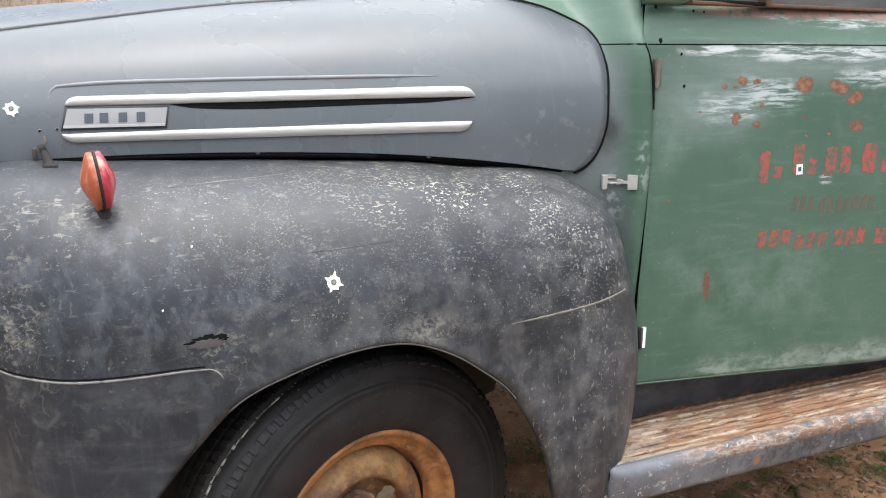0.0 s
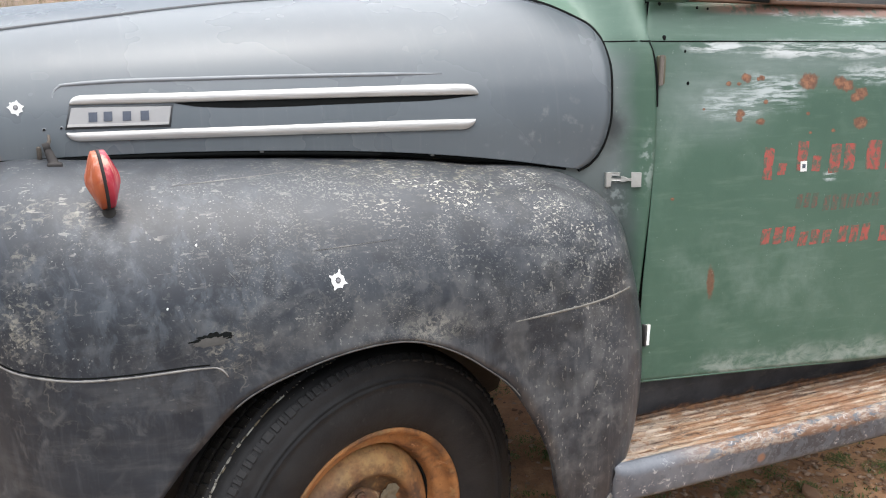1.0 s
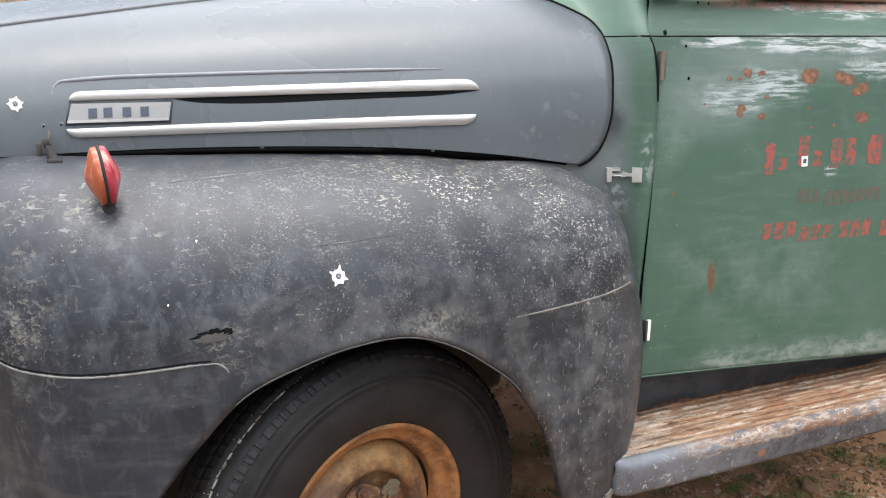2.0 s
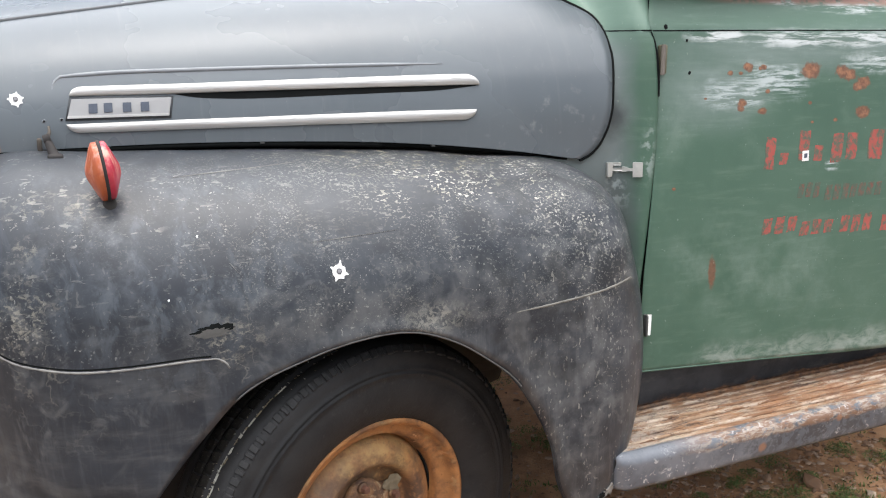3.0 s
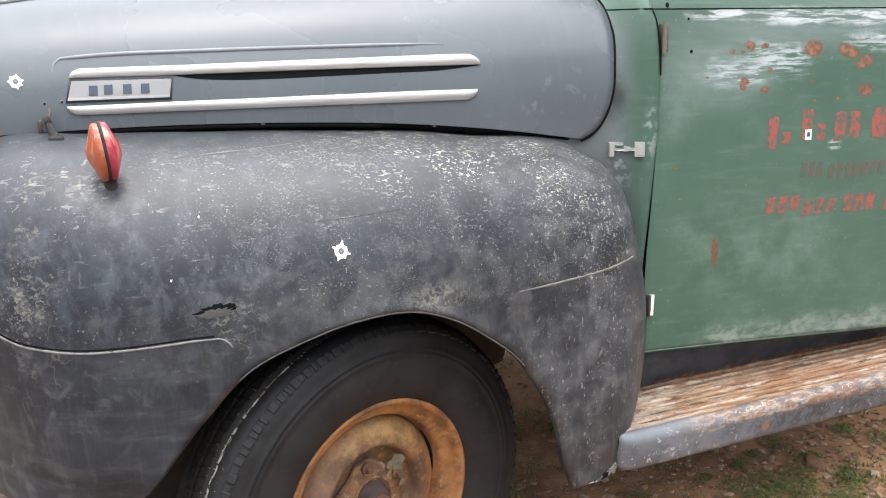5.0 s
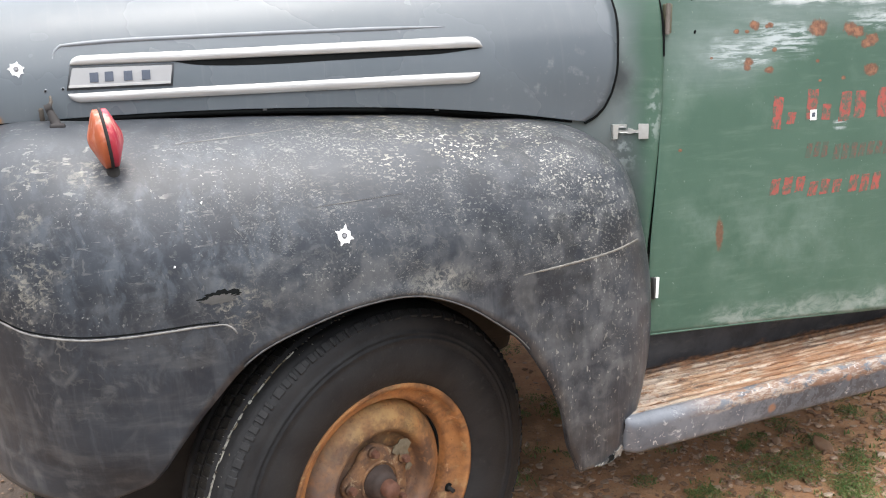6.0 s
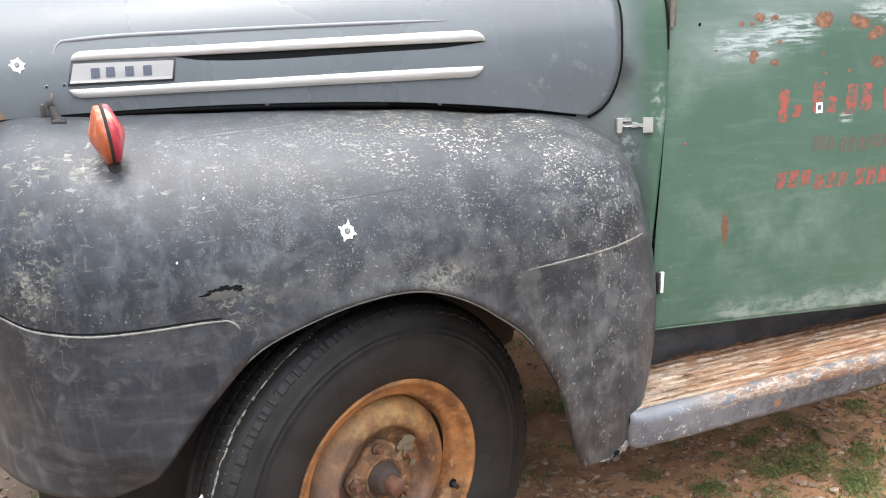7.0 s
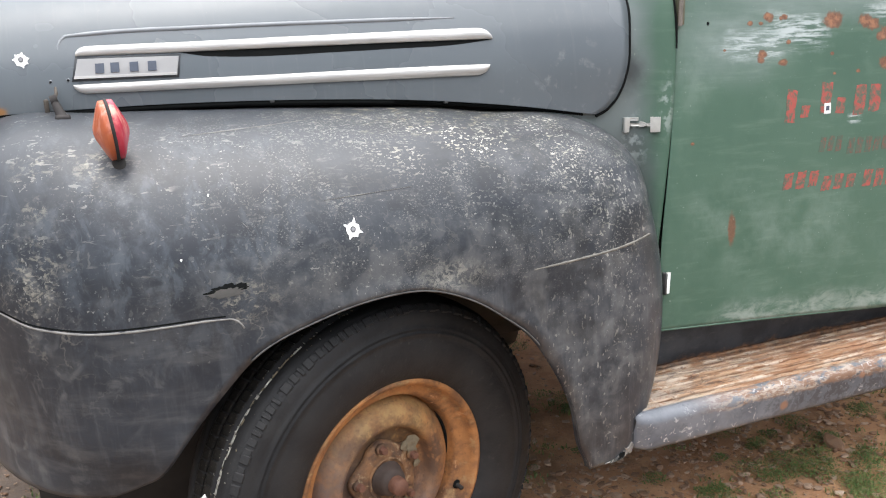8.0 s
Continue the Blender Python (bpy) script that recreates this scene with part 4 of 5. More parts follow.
def fender_grid(u, v):
    # v 0 to 0.06: the turned lip; then side, shoulder and crown
    s = max(0.0, (v - 0.06) / 0.94)
    b = s * math.pi / 2
    last = 180 - math.degrees(math.asin(0.106 / (0.506 + 0.23 * math.sin(b) ** 0.8)))
    first = -4.2 + 3.2 * s
    a = first + (last - first) * u
    n = power(a)
    r0, r1, y0, y1 = arch(a), outer(a), outer_y(a), inner_y(a)
    r = r0 + (r1 - r0) * math.sin(b) ** (2 / n)
    y = y1 - (y1 - y0) * math.cos(b) ** (2 / n)
    if v < 0.06:
        y += 0.016 * (1 - v / 0.06)
        r += 0.004 * math.sin(v / 0.06 * math.pi)
    # flared lip round the wheel opening
    y -= 0.006 * math.exp(-((r - r0) / 0.02) ** 2)
    c = radians(a)
    x, z = r * math.cos(c), AX + r * math.sin(c)
    # the crown falls away into the gap under the hood's front
    dip = min(1, max(0, (y - y1 + 0.055) / 0.05)) * min(1, max(0, (-0.12 - x) / 0.15))
    z -= 0.011 * dip * dip
    # the front apron tucks under
    tuck = min(1, max(0, (-0.34 - x) / 0.10))
    y += 4.5 * max(0, 0.575 - z) ** 2 * tuck * tuck * (3 - 2 * tuck)
    return (x, y, z)


fender = part("front_fender", sheet(fender_grid, 150, 70, flip=True), FENDER, truck, "worn black steel fender with pale lichen flecks", thick=0.003)
fender_skin = skin(fender)

front_line = spline((-0.70, 0.815), (-0.65, 0.800), (-0.610, 0.788), (-0.573, 0.7715), (-0.534, 0.7645), (-0.495, 0.7605), (-0.43, 0.7605), (-0.374, 0.763), (-0.32, 0.7655), (-0.285, 0.765))
pts = [lay(fender_skin, -0.66 + 0.375 * k / 50, front_line(-0.66 + 0.375 * k / 50), 0.0008) for k in range(51)]
pts += [lay(fender_skin, x, z, 0.0012) for x, z in ((-0.279, 0.7635), (-0.272, 0.759), (-0.267, 0.753), (-0.264, 0.747))]
part("patch_panel_edge", tube(pts, 0.0026, 8, lambda t: 0.8 + 0.5 * noise.noise((40 * t, 1, 1)) if t < 0.88 else 0.6), SCRATCH, fender, "pale raised edge of a welded patch")
pts = [lay(fender_skin, x - 0.0006, z - 0.0062, 0.0) for x, z in ((-0.62 + 0.33 * k / 40, front_line(-0.62 + 0.33 * k / 40) + 0.011) for k in range(41))]
part("patch_panel_shadow_gap", tube(pts, 0.0022), SEAM, fender)
rear_line = spline((0.20, 0.757), (0.231, 0.764), (0.339, 0.773), (0.44, 0.780), (0.54, 0.790))
pts = [lay(fender_skin, 0.205 + 0.35 * k / 50, rear_line(0.205 + 0.35 * k / 50), 0.0) for k in range(51)]
part("rear_crease", tube(pts, 0.0029, 8, lambda t: min(1, 0.25 + 2.2 * t) + 0.35 * noise.noise((30 * t, 3, 1))), CHALK, fender, "pale crease line")
part("rust_hole", patch(fender_skin, ragged(-0.286, 0.811, 0.030, 0.0085, 40, 0.24, 5, 0.10), 0.0003), SEAM, fender, "jagged rust hole", smooth=False)
part("torn_lip", patch(fender_skin, ragged(-0.285, 0.8065, 0.026, 0.0072, 40, 0.22, 9, 0.06), 0.0008), HOLLOW, fender, smooth=False)
hit_mark(fender_skin, -0.0742, 0.8818, 0.0112, ((74, 1.75), (148, 1.6), (-20, 1.55), (-118, 1.6), (-62, 1.25), (30, 1.15)), fender, 8)
for cx, cz, w in ((-0.3460, 0.8622, 0.0018), (-0.2915, 0.9505, 0.0018)):
    part("paint_chip", patch(fender_skin, ragged(cx, cz, w, w, 9, 0.3), 0.0006), WHITE, fender)
for cx, cz, l, turn in ((-0.2429, 0.9027, 0.008, -0.9), (-0.045, 0.9334, 0.060, 0.05), (-0.215, 1.037, 0.085, 0.05), (-0.2013, 0.953, 0.008, 0.6)):
    part("scratch", patch(fender_skin, ragged(cx, cz, l, 0.00032, 24, 0.7, 4, turn), 0.0005), SCRATCH, fender)
for k, (cx, cz, w, h, turn) in enumerate(((0.492, 0.343, 0.017, 0.010, 0.5), (0.466, 0.331, 0.018, 0.007, 0.35), (0.441, 0.3265, 0.014, 0.005, 0.2))):
    part("broken_lower_edge", patch(fender_skin, ragged(cx, cz, w, h, 30, 0.55, 13 + k, turn), 0.0030, 0.004), HOLLOW if k == 1 else TAIL, fender, "broken pale filler edge", smooth=False)

lip = []
for k in range(61):
    a = 44 + 84 * k / 60
    c = radians(a)
    lip.append(((arch(a) + 0.001) * math.cos(c), outer_y(a) - 0.0055, AX + (arch(a) + 0.001) * math.sin(c)))
part("arch_lip", tube(lip, 0.0019, 8, lambda t: 0.8 + 0.4 * noise.noise((30 * t, 5, 5))), RUBBED, fender, "rubbed pale lip of the wheel opening")

mirror = Matrix.Translation((0, 1.9, 0)) @ Matrix.Diagonal((1, -1, 1, 1))
far_fender = new("front_fender", fender.data)
far_fender.parent = truck
far_fender.matrix_local = mirror
far_hood = new("hood", hood.data)
far_hood.parent = truck
far_hood.matrix_local = mirror
part("nose_panel", sheet(lambda u, v: (-0.80 - 0.14 * math.sin(math.pi * u), 0.42 + 1.06 * u, 0.48 + 0.78 * v), 16, 10), HOOD, truck, thick=0.004)

# dark wheel well behind the wheel
part("wheel_well", sheet(lambda u, v: ((0.40 + 0.02 * math.sin(9 * u)) * math.cos(radians(30 + 126 * u)), 0.05 + 0.48 * v, 0.385 + 0.41 * math.sin(radians(30 + 126 * u))), 40, 8), BLACK, truck, "grimy black wheel well", thick=0.004)
part("apron", block(-0.75, 0.62, 0.50, 0.52, 0.47, 1.05), BLACK, truck)
part("inner_wall", sheet(lambda u, v: (-0.85 + 1.45 * u, hood_side(-0.85 + 1.45 * u) + 0.06, 0.80 + 0.36 * v), 20, 6), BLACK, truck, thick=0.003)
part("frame_rail", block(-0.95, 2.3, 0.56, 0.64, 0.42, 0.56), BLACK, truck)
part("floor_pan", block(0.60, 2.3, 0.22, 1.70, 0.47, 0.50), BLACK, truck)
# unseen dark bulk, added to stop light coming through from the far side
part("engine_light_blocker", block(-0.55, 0.58, 0.62, 1.28, 0.34, 1.02), BLACK, truck, bevel=0.04)
part("front_splash", block(-0.62, -0.12, 0.36, 0.37, 0.16, 0.95), BLACK, truck)
part("axle", tube([(0, 0.12, 0.34), (0, 0.4, 0.33), (0, 1.78, 0.34)], 0.035), BLACK, truck)

# ---- cowl and cab ----
def cowl_y(x, z):
    flat = 0.141 + 0.26 * (0.687 - x) + 0.065 * (z - 0.54) + max(0, z - 1.281) * 0.60
    top = hood_top(min(x, 0.62)) + 0.004
    k = min(0.94, max(0.0, (z - 1.06) / (top - 1.06)))
    under = 0.95 - (0.95 - hood_side(min(x, 0.62))) * (1 - k**2.6) ** (1 / 2.6) + 0.012
    s = min(1, max(0.0, (0.665 - x) / 0.06))
    s = s * s * (3 - 2 * s)
    return flat + (max(under, flat) - flat) * s


def door_y(x, z):
    return 0.146 - 0.05 * (x - 0.68) + 0.075 * (z - 0.54) + max(0, z - 1.281) * 0.30


door_edge = spline((0.45, 0.650), (0.54, 0.655), (0.643, 0.656), (0.733, 0.660), (0.845, 0.671), (0.945, 0.6815), (1.05, 0.690), (1.14, 0.6935), (1.195, 0.6920), (1.24, 0.6870), (1.263, 0.682), (1.281, 0.675), (1.32, 0.684), (1.366, 0.700), (1.9, 0.80))


def cowl_grid(u, v):
    z = 0.42 + 1.08 * v
    first = 0.42 + 0.17 * min(1, max(0, (z - 1.445) / 0.03)) + 0.12 * min(1, max(0, (0.80 - z) / 0.10))
    x = first + (door_edge(z) - 0.0015 - first) * u
    return (x, cowl_y(x, z), z)


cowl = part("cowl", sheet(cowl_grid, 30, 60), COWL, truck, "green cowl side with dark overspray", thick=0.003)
cowl_skin = skin(cowl)
part("cowl_seam", tube([(0.40 + 0.276 * k / 20, cowl_y(0.40 + 0.276 * k / 20, 1.281) - 0.0005, 1.2815) for k in range(21)], 0.0017), SEAM, cowl)
part("door_gap", sheet(lambda u, v: (door_edge(0.45 + 1.2 * u) - 0.006 + 0.012 * v, door_y(0.68, 0.45 + 1.2 * u) + 0.007, 0.45 + 1.2 * u), 40, 2), SEAM, cowl)
part("upper_door_gap", tube([(door_edge(z) - 0.001, cowl_y(door_edge(z), z) - 0.0005, z) for z in np.linspace(1.145, 1.279, 20)], 0.0028, 8, lambda t: 0.35 + 0.65 * math.sin(math.pi * (0.25 + 0.7 * t))), SEAM, cowl)
part("badge_block", patch(cowl_skin, [(0.5990, 1.004), (0.6135, 1.004), (0.6145, 0.973), (0.6000, 0.972)], 0.008), SILVER, cowl, "dull silver letter badge", smooth=False, bevel=0.001)
part("badge_arm", patch(cowl_skin, [(0.612, 1.004), (0.6290, 1.004), (0.6290, 0.9975), (0.612, 0.9975)], 0.007), SILVER, cowl, smooth=False)
part("badge_bar", patch(cowl_skin, [(0.612, 0.992), (0.650, 0.993), (0.650, 0.987), (0.612, 0.986)], 0.006), SILVER, cowl, smooth=False)
part("badge_knot", patch(cowl_skin, [(0.6315, 0.9960), (0.6375, 0.9945), (0.6430, 0.9900), (0.6375, 0.9855), (0.6315, 0.9840)], 0.008), SILVER, cowl, smooth=False)
part("badge_block", patch(cowl_skin, [(0.6465, 1.006), (0.6590, 1.006), (0.6595, 0.975), (0.6470, 0.974)], 0.008), SILVER, cowl, smooth=False)

SILL_TOP = 1.366
door_low = spline((0.65, 0.538), (1.0, 0.520), (1.41, 0.497), (1.65, 0.49))


def door_grid(u, v):
    z0 = 0.53 + (SILL_TOP - 0.53) * v
    x = door_edge(z0) + 0.0015 + (1.62 - door_edge(z0)) * u
    z = door_low(x) + (SILL_TOP - door_low(x)) * v
    y = door_y(x, z)
    edge = min(1, (x - door_edge(z)) / 0.012)
    y += 0.004 * (1 - edge) ** 2 - 0.010 * math.sin(math.pi * min(1, max(0, (z - 0.5) / 0.78)))
    return (x, y, z)


door = part("cab_door", sheet(door_grid, 80, 80, us=[(i / 80) ** 1.6 for i in range(81)]), DOOR, truck, "weathered green cab door with rust spots and faded red lettering", thick=0.004)
door_skin = skin(door)
part("belt_line", tube([lay(door_skin, 0.685 + 0.93 * k / 40, 1.2810 + 0.007 * k / 40, 0.0008) for k in range(41)], 0.0021), SEAM, door)
part("lower_hem", tube([(0.660 + 0.95 * k / 40, door_y(0.66 + 0.95 * k / 40, 0.52) - 0.001, door_low(0.660 + 0.95 * k / 40) + 0.001) for k in range(41)], 0.0025), COWL, door)
for cx, cz, w in ((0.777, 1.193, 0.0036), (0.771, 1.261, 0.003), (0.722, 1.360, 0.004), (0.719, 1.2886, 0.005), (0.819, 1.3537, 0.003), (0.847, 1.352, 0.0028)):
    part("screw_hole", patch(door_skin, ragged(cx, cz, w, w * 1.1, 10, 0.15), 0.0007), SEAM, door)
part("upper_hinge", block(0.6955, 0.7105, 0.178, 0.195, 1.192, 1.252), OLIVE, door, "greenish-brown iron hinge", bevel=0.003)
part("hinge_pin", tube([(0.6985, 0.178, 1.190), (0.6985, 0.178, 1.253)], 0.0048, 10), IRON, door)
part("lower_hinge", block(0.661, 0.667, 0.136, 0.150, 0.622, 0.672), RUBBED, door, bevel=0.002)
part("hinge_leaf", tube([(0.6695, 0.140, 0.626), (0.6705, 0.140, 0.672)], 0.0055, 10), SILVER, door, "pale hinge leaf")


# faded red lettering, as bars
def strokes(x0, x1, z0, z1, count, seed, paint=RED):
    """One plain brushed bar for each character of a word."""
    rng = random.Random(seed)
    pitch = (x1 - x0) / count
    for k in range(count):
        cx, cz = x0 + pitch * (k + 0.5), (z0 + z1) / 2 + rng.uniform(-0.002, 0.002)
        w, h = 0.36 * pitch, (z1 - z0) / 2 * rng.uniform(0.85, 1.0)
        out = []
        for u, v in ((-1, -1), (0, -1), (1, -1), (1, -0.3), (1, 0.3), (1, 1), (0, 1), (-1, 1), (-1, 0.3), (-1, -0.3)):
            out.append((cx + u * w * rng.uniform(0.86, 1.08) + 0.004 * v, cz + v * h * rng.uniform(0.9, 1.05)))
        part("lettering_bar", patch(door_skin, out, 0.0005, back=0.001), paint, door, "red painted bar", smooth=False)


strokes(0.980, 1.018, 0.974, 1.049, 1, 1)
strokes(1.022, 1.055, 0.981, 1.008, 1, 2)
strokes(1.078, 1.120, 0.987, 1.063, 1, 3)
strokes(1.124, 1.160, 0.985, 1.027, 1, 4)
strokes(1.176, 1.268, 0.980, 1.051, 2, 5)
strokes(1.290, 1.355, 0.981, 1.054, 1, 6)
strokes(1.358, 1.386, 0.982, 1.018, 1, 12)
strokes(1.081, 1.152, 0.900, 0.939, 3, 7, THINRED)
strokes(1.163, 1.348, 0.893, 0.930, 7, 8, THINRED)
strokes(0.977, 1.088, 0.822, 0.864, 3, 9)
strokes(1.090, 1.199, 0.812, 0.848, 3, 13)
strokes(1.214, 1.322, 0.809, 0.854, 3, 10)
strokes(1.345, 1.392, 0.804, 0.846, 1, 11)
part("square_sticker", patch(door_skin, [(1.0935, 1.012), (1.1125, 1.0125), (1.1120, 0.9885), (1.0930, 0.988)], 0.0014), WHITE, door, "small white square sticker", smooth=False)
part("sticker_centre", patch(door_skin, [(1.0985, 1.0055), (1.1075, 1.006), (1.1070, 0.996), (1.0980, 0.9955)], 0.002), INK, door, smooth=False)

# window over the door
part("window_frame", block(0.790, 1.55, 0.19, 0.215, 1.366, 1.374), RUST, door, "brown rusted window frame", bevel=0.002)
part("vent_post", block(0.997, 1.012, 0.185, 0.215, 1.366, 1.72), RUST, door, bevel=0.002)
part("vent_rubber", tube([(0.785, 0.20, 1.395), (0.789, 0.198, 1.380), (0.800, 0.197, 1.3735), (0.995, 0.192, 1.372)], 0.005), SEAM, door)
part("window_pane", block(0.79, 1.55, 0.222, 0.227, 1.37, 1.74), GLASS, door).visible_shadow = False
part("front_pillar", sheet(lambda u, v: (0.676 + 0.10 * u + 0.22 * v * 0.2, 0.205 + 0.02 * u * 0 + 0.10 * v, 1.366 + 0.40 * v), 4, 10), DOOR, door, thick=0.02)
part("rear_pillar", block(1.55, 1.62, 0.16, 0.24, 1.36, 1.78), COWL, door, bevel=0.01)
part("cab_roof", sheet(lambda u, v: (0.72 + 1.0 * u, 0.26 + 1.38 * v, 1.76 + 0.10 * math.sin(math.pi * v) ** 0.5 * math.sin(math.pi * (0.1 + 0.8 * u)) ** 0.5), 16, 20), COWL, truck, thick=0.02)
part("cab_back", block(1.62, 1.66, 0.14, 1.76, 0.50, 1.78), CABIN, truck, bevel=0.01)
part("far_cab_side", block(0.66, 1.62, 1.70, 1.73, 0.50, 1.78), COWL, truck, bevel=0.01)
part("firewall", block(0.60, 0.63, 0.42, 1.48, 0.45, 1.24), BLACK, truck)
part("dashboard", block(0.66, 0.82, 0.34, 1.56, 1.10, 1.32), IRON, truck, bevel=0.03)
part("bench_seat", block(1.15, 1.60, 0.30, 1.60, 0.80, 1.30), IRON, truck, bevel=0.05)

# ---- sill and running board ----
sill = part("sill_panel", sheet(lambda u, v: (0.56 + 1.10 * u, 0.205 + 0.012 * v - 0.02 * math.sin(math.pi * v), 0.412 + 0.16 * v), 20, 8), SILL, truck, "dark grey sill under the door", thick=0.003)
board = part("running_board", sheet(lambda u, v: (0.514 + 1.25 * u, 0.21 - 0.178 * v, 0.424 - 0.006 * v + 0.0025 * noise.noise((9 * u, 7 * v, 0.3)) + 0.0022 * noise.noise((46 * u, 26 * v, 3.3)) + 0.0012 * noise.noise((120 * u, 60 * v, 8.1))), 260, 60), BOARD, truck, "rusted ribbed running board with flaking paint", thick=0.003)


def skirt_grid(u, v):
    x = 0.511 + 1.25 * u
    a = min(1, v / 0.45) * math.pi / 2
    y = 0.033 - 0.024 * math.sin(a)
    z = 0.418 - 0.022 * (1 - math.cos(a))
    if v > 0.45:
        t = (v - 0.45) / 0.55
        z -= (0.058 - 0.030 * max(0, u - 0.62)) * t
        y += 0.004 * t + 0.006 * max(0, t - 0.85)
    # pinched nose beside the fender
    nose = max(0, 1 - u / 0.03)
    return (x, y + 0.03 * nose**2 * v, z)


part("rolled_edge", sheet(skirt_grid, 90, 16), SKIRT, board, "chipped grey rolled edge", thick=0.003)
rng = random.Random(4)
for k in range(7):
    y = 0.052 + 0.0225 * k
    line = [(0.51 + 1.24 * i / 60, y + 0.0008 * math.sin(i + k), 0.4215 + 0.0008 * k + 0.0012 * noise.noise((0.4 * i, k, 0))) for i in range(61)]
    part("rib", tube(line, 0.0058, 6, lambda t, s=k: max(0.25, (0.80 + 0.5 * noise.noise((11 * t, s * 3.1, 2)) + 0.3 * noise.noise((60 * t, s * 1.7, 5))) * min(1, 0.35 + 5 * t))), RIB if k in (0, 2, 3, 5) else BOARD, board)
part("board_nose", sheet(lambda u, v: (0.504 + 0.004 * math.sin(math.pi * v), 0.03 + 0.17 * u, 0.348 + 0.072 * v), 6, 4), SKIRT, board, thick=0.003)

# ---- front wheel, steered a little to the left ----
wheel = new("front_wheel")
wheel.parent = truck
wheel.matrix_local = pose(-0.012, 0.150, 0.357, 0, 0, 16)
tagged(wheel, "front wheel with worn black tyre on a rusty rim")
R = 0.367
side = [(0.203, -0.058), (0.210, -0.070), (0.222, -0.080), (0.245, -0.089), (0.268, -0.0925), (0.290, -0.0915), (0.3015, -0.089), (0.304, -0.0920), (0.3065, -0.088), (0.311, -0.087), (0.3135, -0.0912), (0.316, -0.0880), (0.328, -0.0872), (0.340, -0.0850)]
tread = [(0.351, -0.0790), (R - 0.010, -0.066)]
for y in (-0.045, 0.0, 0.032):
    tread += [(R - 0.001, y - 0.0045), (R - 0.009, y - 0.003), (R - 0.009, y + 0.003), (R - 0.001, y + 0.0045)]
tread += [(R - 0.008, 0.064), (0.351, 0.0790)]
tyre = part("tyre", lathe(side + tread + [(r, -y) for r, y in side[::-1]], 120), TYRE, wheel, "worn black rubber tyre with dust in its grooves")
rng = random.Random(2)


def tread_piece(name, boxes, at, tilt, material):
    """Small bevelled blocks of one tread pitch: (across, along, high, shift along)."""
    bm = bmesh.new()
    for across, along, high, shift in boxes:
        bmesh.ops.create_cube(bm, size=1, matrix=Matrix.Translation((at[0] - (0.011 - high) / 2, at[1] + 0.5 * (0.024 - across), shift)) @ tilt @ Matrix.Diagonal((high, across, along, 1)))
    bmesh.ops.bevel(bm, geom=bm.edges[:], offset=0.0014, segments=1, affect="EDGES")
    me = bpy.data.meshes.new(name)
    bm.to_mesh(me)
    bm.free()
    me.materials.append(material)
    return me


shoulder = Matrix.Rotation(radians(-44), 4, "Z")
lugs = [tread_piece("tread_lug", boxes, (R - 0.0182, -0.0795), shoulder, TYRE) for boxes in (
    ((0.018, 0.0130, 0.0110, -0.0080), (0.013, 0.0070, 0.0098, 0.0020), (0.016, 0.0082, 0.0106, 0.0094)),
    ((0.015, 0.0110, 0.0104, -0.0092), (0.018, 0.0155, 0.0112, 0.0030)),
    ((0.017, 0.0182, 0.0108, -0.0052), (0.013, 0.0066, 0.0095, 0.0074)),
    ((0.018, 0.0078, 0.0110, -0.0102), (0.013, 0.0066, 0.0092, -0.0032), (0.017, 0.0124, 0.0108, 0.0062)))]
blocks = [tread_piece("tread_block", ((w, l, 0.0105, 0), ), (R - 0.0045, -0.0165), Matrix.Rotation(radians(t), 4, "X"), TREAD) for w, l, t in ((0.0235, 0.0188, 6), (0.0225, 0.0180, 9), (0.0230, 0.0192, 4))]
for k in range(72):
    ob = new("tread_lug", rng.choice(lugs))
    ob.parent = wheel
    ob.matrix_local = Matrix.Rotation(-2 * math.pi * (k + rng.uniform(-0.05, 0.05)) / 72, 4, "Y")
for k in range(108):
    for turn, far in ((0, -0.003), (0.5, 0.029)):
        ob = new("tread_block", rng.choice(blocks))
        ob.parent = wheel
        ob.matrix_local = Matrix.Rotation(-2 * math.pi * (k + turn) / 108, 4, "Y") @ Matrix.Translation((0, far, 0))
# pale dirt caught in the outer groove, in broken dashes
angle = 118.0
while angle < 176:
    wide = rng.uniform(0.8, 3.0)
    for side_y, thick_by in ((-0.0490, 1.0), (-0.0455, 0.7)):
        if rng.random() < 0.82 and (angle > 134 or side_y < -0.047):
            a, w, y = radians(angle + wide / 2 + rng.uniform(-0.2, 0.2)), radians(wide / 2), side_y + rng.uniform(-0.0006, 0.0006)
            pts = [((R - 0.0012) * math.cos(a + s * w), y + rng.uniform(-0.0004, 0.0004), (R - 0.0012) * math.sin(a + s * w)) for s in (-1, -0.3, 0.3, 1)]
            part("groove_dirt", tube(pts, 0.0014 * thick_by * rng.uniform(0.7, 1.2), 5), FLAKE if rng.random() < 0.75 else GREYMET, wheel)
    angle += wide + rng.uniform(0.15, 0.7)
for k in range(190):
    a, y = radians(rng.uniform(100, 172)), rng.choice((-0.047, -0.05, -0.03, -0.02, -0.056)) + rng.uniform(-0.004, 0.004)
    r = R - 0.0005 - (0.006 if y < -0.05 else 0)
    t = rng.uniform(-1, 1)
    step = [(r * math.cos(a + 0.004 * s * t), y + 0.0016 * s, r * math.sin(a + 0.004 * s * t)) for s in (-1, 0, 1)]
    part("dirt_speck", tube(step, rng.uniform(0.0004, 0.0011), 4), FLAKE if k % 2 else GREYMET, wheel)
